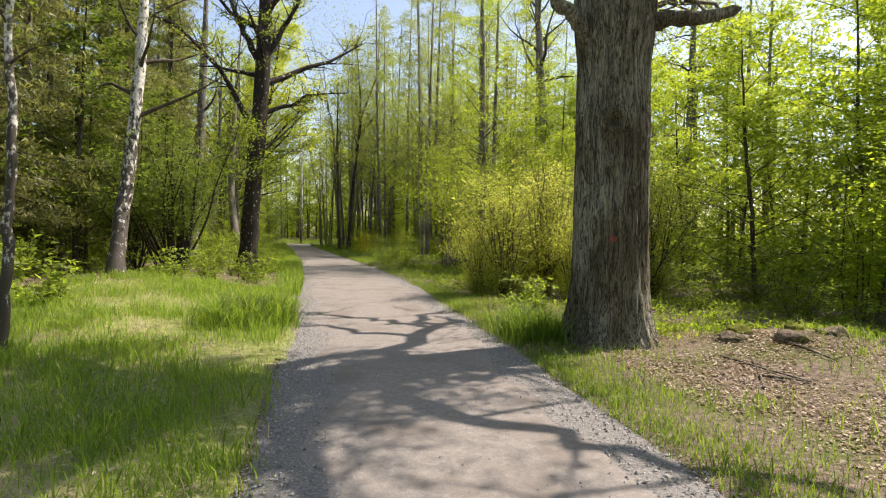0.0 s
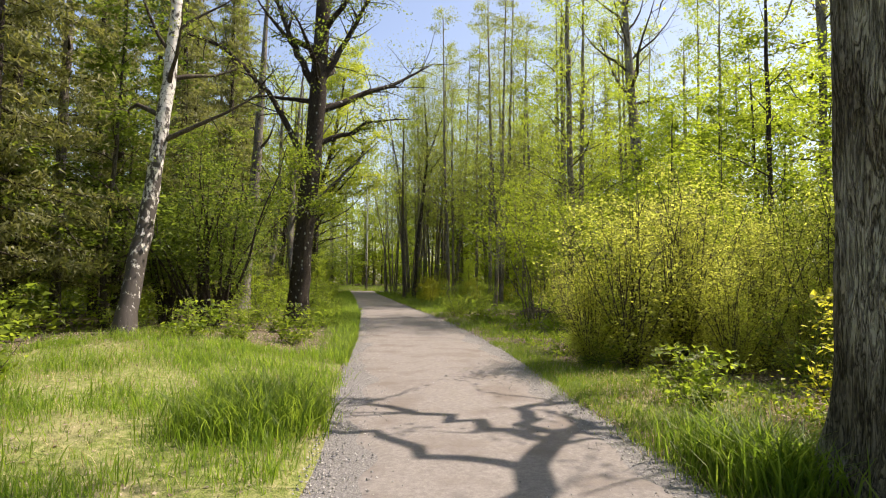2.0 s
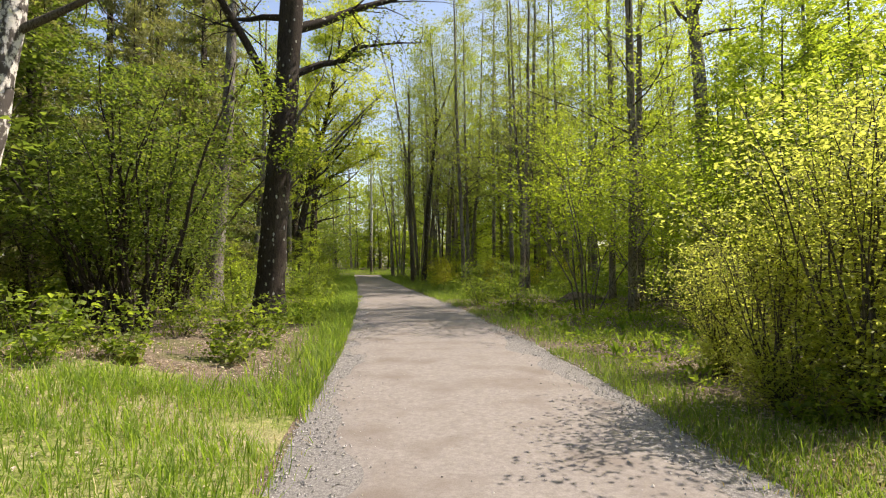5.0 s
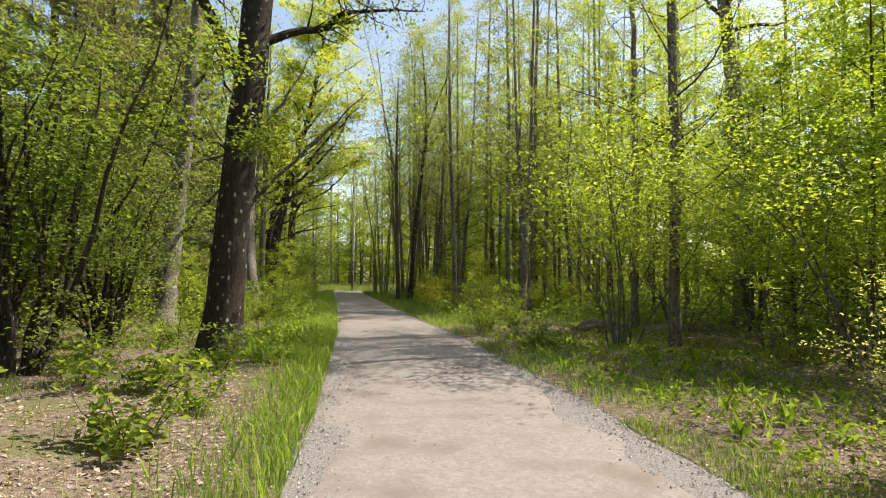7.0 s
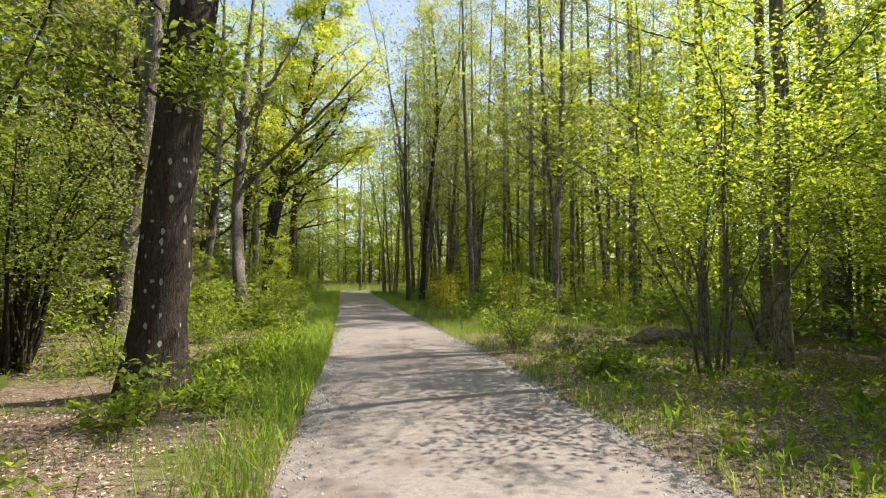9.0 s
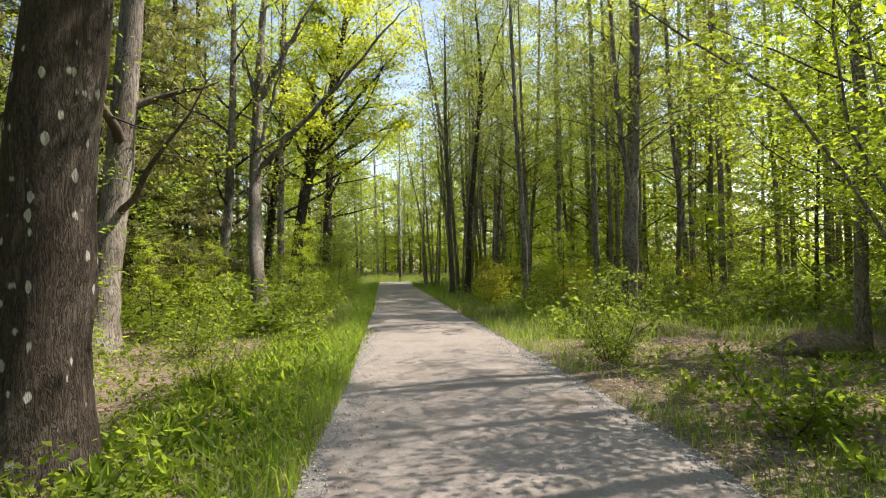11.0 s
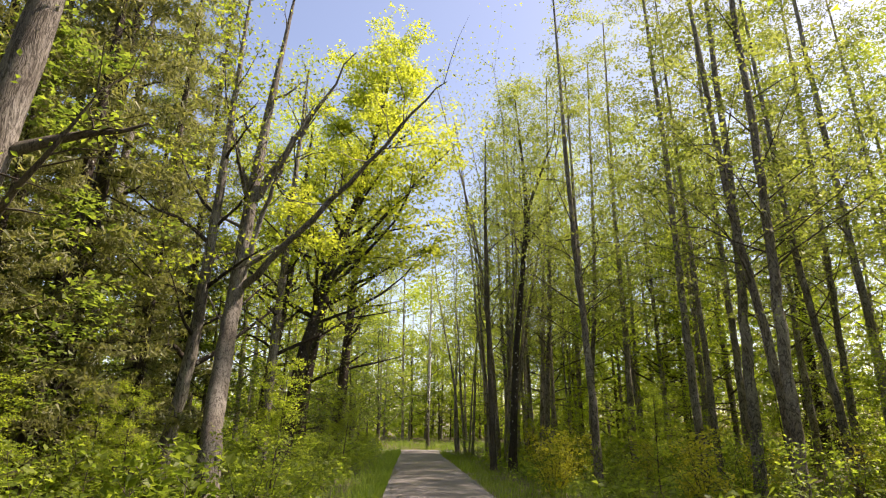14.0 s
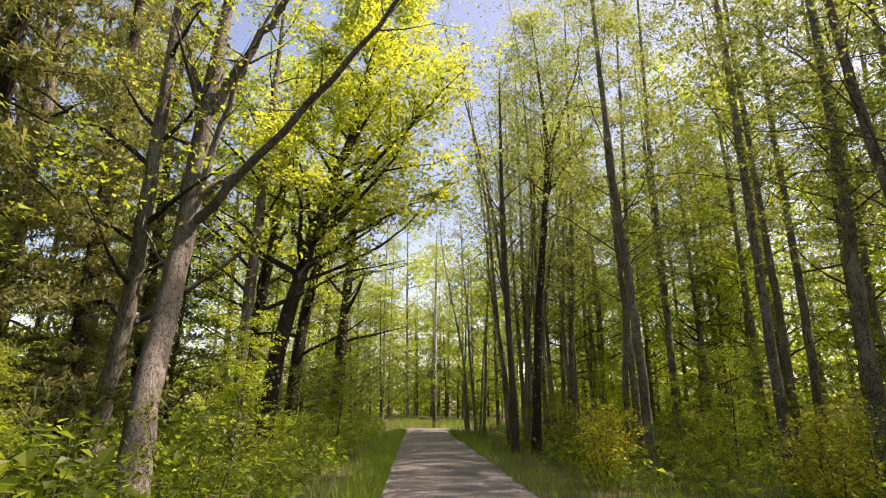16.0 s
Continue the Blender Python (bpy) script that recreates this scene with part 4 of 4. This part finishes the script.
stand(ASPEN_B, ((4.7, 51.2), (6.1, 60.5), (3.5, 57.8), (4.5, 40.6), (5.9, 47.6), (3.4, 54.5)), rng, 1.0, 1.15)
stand(ASPEN_B, ((6.75, 34.4),), rng, 0.9, 0.95)

# ---- understory ----
rng = np.random.default_rng(121)
UNDER = tree(122, "young_hornbeam", "young broadleaved tree dense with sunlit green leaves", ((9.0, 20.5, 0), (9.1, 20.5, 2), (9.3, 20.6, 4), (9.4, 20.7, 7)), (0.06, 0.05, 0.04, 0.01), limbs=22, first=0.08, reach=2.9,
             rise=0.25, twigs=7, leaf=LEAF_FRESH, per_twig=60, size=0.1, single=True, bark=BARK_TWIG, spread=0.19, group="understory trees", flat=0.65)
UNDER_B = tree(123, "young_rowan", "slender young tree with layered green foliage", ((13.0, 24, 0), (13, 24, 2), (13.1, 24.1, 4.5), (13.2, 24.2, 8.5)), (0.07, 0.06, 0.045, 0.01), limbs=22, first=0.1, reach=3.0,
               rise=0.25, twigs=7, leaf=LEAF_FRESH, per_twig=56, size=0.112, single=True, bark=BARK_TWIG, spread=0.2, group="understory trees", flat=0.65)
UNDER_C = tree(124, "young_linden", "young tree with layered leaves, their green darkened for shade", ((-8.0, 22.5, 0), (-8, 22.5, 2), (-7.9, 22.6, 4), (-7.8, 22.7, 8)), (0.07, 0.06, 0.045, 0.01), limbs=22, first=0.12, reach=3.0,
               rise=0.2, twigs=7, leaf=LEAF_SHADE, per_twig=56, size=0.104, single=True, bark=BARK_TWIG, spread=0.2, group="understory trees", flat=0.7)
stand(UNDER, ((10.8, 12.2), (12, 9.6), (11.2, 15.6), (14.8, 17.5), (15, 10.5), (17.5, 14.5), (12.8, 5.6), (15.5, 7), (20, 20), (11.4, 27), (16.8, 18)), rng, 0.75, 1.1)
stand(UNDER_B, ((18.2, 10.5), (16.5, 26.5), (19, 30), (21, 14.5), (12.4, 34.8), (10.5, 60), (13.6, 28), (17, 37), (15, 48), (9.5, 76), (0, 86), (-4, 84), (4, 80), (9, 68), (13, 65)), rng, 0.9, 1.5)
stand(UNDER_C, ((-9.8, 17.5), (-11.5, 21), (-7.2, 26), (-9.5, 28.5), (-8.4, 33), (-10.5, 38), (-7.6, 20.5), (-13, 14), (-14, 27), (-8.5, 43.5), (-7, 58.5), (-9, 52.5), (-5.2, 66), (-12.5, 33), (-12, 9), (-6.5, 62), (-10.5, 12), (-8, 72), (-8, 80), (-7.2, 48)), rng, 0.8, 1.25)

TALL = tree(125, "linden_tree", "tall leafy broadleaved tree in the woods", ((20.5, 22.5, 0), (20.5, 22.6, 4), (20.6, 22.7, 9), (20.7, 22.8, 15.5)), (0.11, 0.095, 0.07, 0.02), limbs=30, first=0.22, reach=3.6,
            rise=0.3, twigs=7, leaf=LEAF_FRESH, per_twig=40, size=0.108, bark=BARK_ASPEN, twig_bark=BARK_TWIG, spread=0.22, group="tall woods", flat=0.55, single=True)
stand(TALL, ((15.5, 37.5), (18.5, 45), (11, 48.5), (7.8, 58), (5.9, 56), (16, 55), (8.5, 63), (10, 57),  (-8.5, 50.5), (-7.5, 69), (18.5, 25), (20, 33), (17.5, 41), (13, 50), (20, 50), (12, 63), (23, 12), (22, 6), (24, 19), (17.5, 33), (-13, 17.5), (-17, 36), (-11.5, 55), (-9.5, 66), (-4.5, 79), (1.5, 80.5), (19.5, 15.5), (-14, 45), (19.5, 5), (22.5, 9.5), (22, 24.5), (15.8, 28.5), (24, 30), (13, 45.5), (10.2, 50.5), (15.5, 59), (-6.8, 84), (6, 86), (-1, 88), (10.5, 78)), rng, 0.9, 1.25)

# added tree, placed towards the sun so its crown dapples the path
LINDEN = tree(126, "linden_tree", "slender linden with fine fresh leaves beside the hazels", ((8.0, 25.2, 0), (8.0, 25.3, 4), (8.1, 25.3, 9), (8.2, 25.4, 14.5)), (0.11, 0.1, 0.075, 0.02), limbs=26, first=0.2, reach=3.4,
     rise=0.3, twigs=8, leaf=LEAF_FRESH, per_twig=46, size=0.07, limb_r=0.2, bark=BARK_ASPEN, twig_bark=BARK_TWIG, spread=0.2, group="tall woods", flat=0.55)
stand(UNDER_B, ((-1.2, 85), (-2.6, 87), (9.4, 71), (8.2, 62.5), (11.6, 52), (14, 56), (16, 34), (5.2, 62), (18, 22), (3, 84), (-9, 60)), rng, 0.9, 1.4)

stand(UNDER_B, ((14.5, 12.6), (16.2, 9.2), (18.5, 7.5), (17.8, 13), (20, 11), (21.5, 16.5), (14.2, 7.4), (17, 5.5)), rng, 0.95, 1.2)
stand(TALL, ((24, 13), (25, 7.5), (26, 18), (23.5, 4.5), (27, 10.5)), rng, 1.0, 1.25)
# two more lindens added to shade the path and its left verge
stand(LINDEN, ((6.9, 23.3), (8.0, 27.5)), rng, 1.05, 1.15)
stand(UNDER_B, ((16, 29), (18, 34), (14.2, 30.4), (17.5, 26.5)), rng, 0.95, 1.15)
stand(TALL, ((4.4, 60.8), (2.6, 65.2), (12, 68)), rng, 1.0, 1.2)

# small saplings among the trunks
stand(UNDER, ((5.5, 38.5), (7.5, 41), (4.6, 45), (6.5, 44), (8.5, 37.8), (9, 34.5), (3.4, 48.6), (6.2, 49.5), (8.2, 46)), rng, 0.32, 0.48)
stand(UNDER, ((-4.9, 32.6), (-5.6, 30.6), (-3.5, 35.6), (-4.6, 38.6), (-6.3, 33.8), (-3.4, 43), (-4.4, 47)), rng, 0.28, 0.4)

# ---- spruces ----
SPRUCE = spruce(131, "spruce_tree", "tall dark spruce with drooping boughs", (-11.0, 36.5, 0), 19, 3.2, "spruces", 0.08)
rng = np.random.default_rng(132)
stand(SPRUCE, ((-8.6, 23.5), (-9.6, 18.2), (-11.2, 14.6), (-10.6, 26.2), (-13.4, 21), (-12.6, 10.5), (-8.2, 35.4), (-9.2, 40.2), (-13.5, 41), (-14.5, 34.5), (-12.8, 46), (-16.5, 24), (-14.6, 18.5), (-17, 39), (-15.5, 53), (22.5, 58), (17, 62), (13.8, 57.5), (17.2, 50.5), (-10.5, 31.5), (-8.8, 64)), rng, 0.75, 1.15)
stand(SPRUCE, ((-7.9, 34.4), (-9.3, 33.0), (-8.9, 30.2), (-11.8, 29.2), (-9.8, 44), (-11.6, 18.6), (-13.2, 25), (-15.5, 13.5), (-17.5, 19), (-8.2, 16.6), (-9.4, 13.6), (-10.4, 21), (-12.4, 17)), rng, 0.85, 1.1)
stand(SPRUCE, ((-7.6, 32.2), (-8.0, 38.2), (-7.9, 27.6)), rng, 0.42, 0.6)

# bare straight stems deep in the stand
PINE = tree(141, "pine_tree", "straight grey pine stem with dead lower twigs", ((-9.4, 21.5, 0), (-9.4, 21.5, 6), (-9.3, 21.6, 12), (-9.3, 21.6, 18)), (0.15, 0.13, 0.1, 0.03), limbs=18, first=0.2, reach=1.7, rise=0.1, split=False,
            twigs=3, leaf=NEEDLE, per_twig=20, size=0.14, bark=BARK_GREY, twig_bark=BARK_DARK, group="pine stems", spread=0.2)
rng = np.random.default_rng(142)
stand(PINE, [(rng.uniform(-24, -8.5), rng.uniform(9, 44)) for _ in range(22)] + [(rng.uniform(14, 28), rng.uniform(14, 62)) for _ in range(5)], rng, 0.7, 1.15)

# ---- shrubs ----
YB = shrub(151, "yellow_bush", "dense young thicket with yellow-green spring leaves", (5.7, 13.6, 0), 26, 3.7, 0.95, LEAF_YELLOW, 10400, 0.056, group="yellow thicket", low=0.03, jitter=0.17)
stand(YB, ((7.0, 13.0), (4.5, 13.1), (6.3, 14.6), (7.9, 12.2), (8.7, 14.2)), np.random.default_rng(152), 0.72, 1.05)
stand(YB, ((3.9, 13.4), (5.9, 12.3), (4.3, 14.9), (6.9, 12.0)), np.random.default_rng(153), 0.4, 0.6)
# left hazels wear the green with shade in it, the right ones the fresh green
HZ = shrub(154, "hazel_bush", "multi-stemmed hazel with dark stems and leaves darkened for shade", (-4.55, 19.6, 0.12), 22, 5.2, 2.6, LEAF_SHADE, 12000, 0.075, group="hazel bushes", low=0.35, jitter=0.25, stem_r=0.045, bark=BARK_DARK)
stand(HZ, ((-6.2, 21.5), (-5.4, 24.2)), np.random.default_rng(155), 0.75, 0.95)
HR = shrub(156, "hazel_bush", "tall hazel with thin arching stems and fresh leaves", (5.4, 22.7, 0), 10, 6.8, 2.4, LEAF_FRESH, 9500, 0.07, group="hazel bushes", low=0.4, jitter=0.32, stem_r=0.022, bark=BARK_GREY)
stand(HR, ((8.6, 26), (8.8, 22.6), (10.8, 21.5), (9.4, 17.8), (7.9, 19.4)), np.random.default_rng(157), 0.75, 1.0)
LOW = shrub(158, "low_shrub", "low leafy green shrub on the forest floor", (3.2, 26.4, -0.02), 9, 1.7, 1.1, LEAF_GREEN, 1500, 0.062, group="low shrubs", low=0.1, jitter=0.1, stem_r=0.01)
rng = np.random.default_rng(159)
stand(LOW, ((-3.7, 28.4), (-6.4, 31.5), (-3.2, 34), (-6.6, 37.2), (-3.3, 38), (-3.8, 41), (-7.2, 34.5), (-4.2, 45), (-5.2, 48), (-3.9, 24.3), (-2.2, 24.8), 
            (5.0, 30.8), (7.2, 30.4), (4.2, 36.5), (6.4, 36.2), (3.3, 43), (4.9, 40), (8.0, 33), (4.7, 46.5), (8.2, 44.5), (10, 40.5), (2.1, 53), (1.2, 57), (3.4, 56), (-5, 52), (-4.6, 57), (-5.2, 61)), rng, 0.6, 1.15)
stand(LOW, ((7.2, 9.6), (8.8, 8.9), (9.8, 11), (8.1, 7.4), (10.8, 7.6), (6.4, 11.2), (-3.2, 18.6), (-6.2, 12.5), (-8, 10.5), (-5.6, 17.8), (-7.2, 15.5), (7.6, 20.5), (8.6, 17.5) ), rng, 0.5, 1.0)
BRZ = shrub(160, "bronze_sapling", "young sapling with bronze-yellow spring leaves", (3.3, 40.2, -0.05), 9, 2.0, 0.7, LEAF_BRONZE, 1300, 0.08, group="bronze saplings", low=0.1, jitter=0.09, stem_r=0.01)
rng = np.random.default_rng(161)
stand(BRZ, ((2.7, 37.9), (5.7, 36.8), (4.2, 42), (6.0, 41.2), (3.6, 47.5), (7.9, 38.2), (5.1, 34.8), (9.3, 36), (4.9, 8.7)), rng, 0.55, 1.05)
stand(YB, ((8.3, 17.0),), np.random.default_rng(165), 0.75, 0.8)
SAP = shrub(162, "sapling", "small sapling with large fresh leaves on the verge", (-1.6, 17.6, 0), 5, 0.75, 0.5, LEAF_GREEN, 420, 0.066, group="saplings", low=0.2, jitter=0.06, stem_r=0.006)
rng = np.random.default_rng(163)
stand(SAP, ((-3.3, 14.8), (-1.7, 16.3), (-4.4, 17.2), (-2.4, 18.2), (-2.7, 15.4), (-3.6, 16.3), (-1.5, 21.2), (-2.0, 20.2), (-4.3, 10.6), (-2.9, 3.2), (3.4, 22.5), (3.6, 28.1), (3.3, 29.6), (-1.9, 29.2), (-2.5, 30.6), (3.9, 9.8), (4.4, 11.2), (3.9, 12.8), (-4.7, 38.3), (-4.2, 30), (-6.0, 35.6)), rng, 0.7, 1.5)
stand(SAP, ((-4.7, 33.2), (-3.4, 31.2)), rng, 2.2, 2.7)

# leafy bough hanging in from the right edge of the oak clearing
shrub(164, "beech_sapling", "beech sapling with bright layered leaves", (9.4, 8.2, 0), 8, 3.0, 1.8, LEAF_FRESH, 3200, 0.085, group="beech saplings", low=0.15, jitter=0.14)

# ---- dead wood and debris ----
def stick(seed, a, b, r, label):
    rng = np.random.default_rng(seed)
    line = smooth_line((a, tuple((np.array(a) + b) / 2 + rng.normal(size=3) * (0.05, 0.05, 0.01)), b), 8)
    tagged(mesh("fallen_branch", *tube(line, np.linspace(r, r * 0.4, 8), 6), DEADWOOD), label, "fallen branch")


rng = np.random.default_rng(171)
for i in range(34):
    x, y = [(rng.uniform(4, 8), rng.uniform(4, 7.5)), (rng.uniform(3.4, 8), rng.uniform(15, 28)), (rng.uniform(-7, -1.6), rng.uniform(16, 32))][i % 3]
    a, ln = rng.uniform(0, 6.28), rng.uniform(0.3, 1.2)
    x2, y2 = x + math.cos(a) * ln, y + math.sin(a) * ln
    if off_path(np.array([x2]), np.array([y2]))[0] > 0.3:
        stick(200 + i, (x, y, ground_height(x, y) + 0.015), (x2, y2, ground_height(x2, y2) + 0.02), rng.uniform(0.008, 0.022), "dry grey branch lying on the leaf litter")


def mound(seed, place, size, mat, name, label, category):
    rng = np.random.default_rng(seed)
    bm = bmesh.new()
    bmesh.ops.create_icosphere(bm, subdivisions=3, radius=1)
    for v in bm.verts:
        n = 1 + 0.45 * noise.noise(v.co * 1.7 + Vector((seed, 0, 0))) + 0.2 * noise.noise(v.co * 5 + Vector((seed, 0, 0)))
        v.co = Vector((v.co.x * size[0], v.co.y * size[1], max(v.co.z, -0.3) * size[2])) * n
    me = bpy.data.meshes.new(name)
    bm.to_mesh(me)
    bm.free()
    me.polygons.foreach_set("use_smooth", np.full(len(me.polygons), True))
    me.materials.append(mat)
    ob = new(name, me)
    ob.location = place
    tagged(ob, label, category)


for i, (x, y, s) in enumerate(((5.3, 6.35, 0.2), (5.9, 6.0, 0.25), (6.6, 6.1, 0.22), (7.3, 5.9, 0.2))):
    mound(300 + i, (x, y, ground_height(x, y)), (s, s * 0.7, s * 0.5), SOIL, "soil_clod", "dark clod of earth in the leaf litter", "soil")
for i, (x, y, s) in enumerate(((5.6, 6.6, 0.2), (6.2, 6.3, 0.16), (-2.6, 15.2, 0.16))):
    mound(310 + i, (x, y, ground_height(x, y) + 0.02), (s, s * 0.8, s * 0.45), MOSS, "moss_cushion", "yellow-green moss cushion on the ground", "moss")
mound(320, (6.6, 26.6, 0.0), (0.75, 0.35, 0.28), SOIL, "root_plate", "low dark earth bank with roots", "soil")

# ---- distant woods closing the place ----
def far_woods(seed, count):
    rng = np.random.default_rng(seed)
    k = count // 70
    a, r = rng.uniform(0, 2 * np.pi, k), rng.uniform(0, 1, k)
    top = 19 + 3 * np.sin(a * 9) + 2.5 * np.sin(a * 23 + 1)
    heart = np.stack([np.cos(a) * (27 + 20 * r), 35 + np.sin(a) * (57 + 22 * r), rng.uniform(0, 1, k) ** 1.35 * top], 1)
    heart[::4, 2] = rng.uniform(0.2, 5.5, len(heart[::4]))
    at = np.repeat(heart, 70, 0) + rng.normal(size=(k * 70, 3)) * (1.1, 1.1, 0.55)
    at = at[at[:, 2] > 0]
    tagged(mesh("far_woods", *leaves(rng, at, 0.46, 0.4, 0.6, single=True), LEAF_FRESH, None, False), "distant green woods around the path", "woods", kind="stuff")
    trunks = []
    for i in range(150):
        b = i / 150 * 2 * np.pi + rng.uniform(-0.02, 0.02)
        q = rng.uniform(0, 1)
        p = np.array((np.cos(b) * (27 + 18 * q), 33 + np.sin(b) * (55 + 20 * q), -0.2))
        trunks.append(tube(np.array([p, p + (0.2, 0.1, 7), p + (0.1, 0, 15)]), (0.16, 0.12, 0.03), 5))
    tagged(mesh("far_trunks", *join(trunks), BARK_GREY), "distant grey trunks in the woods", "woods", kind="stuff")


far_woods(401, 290000)
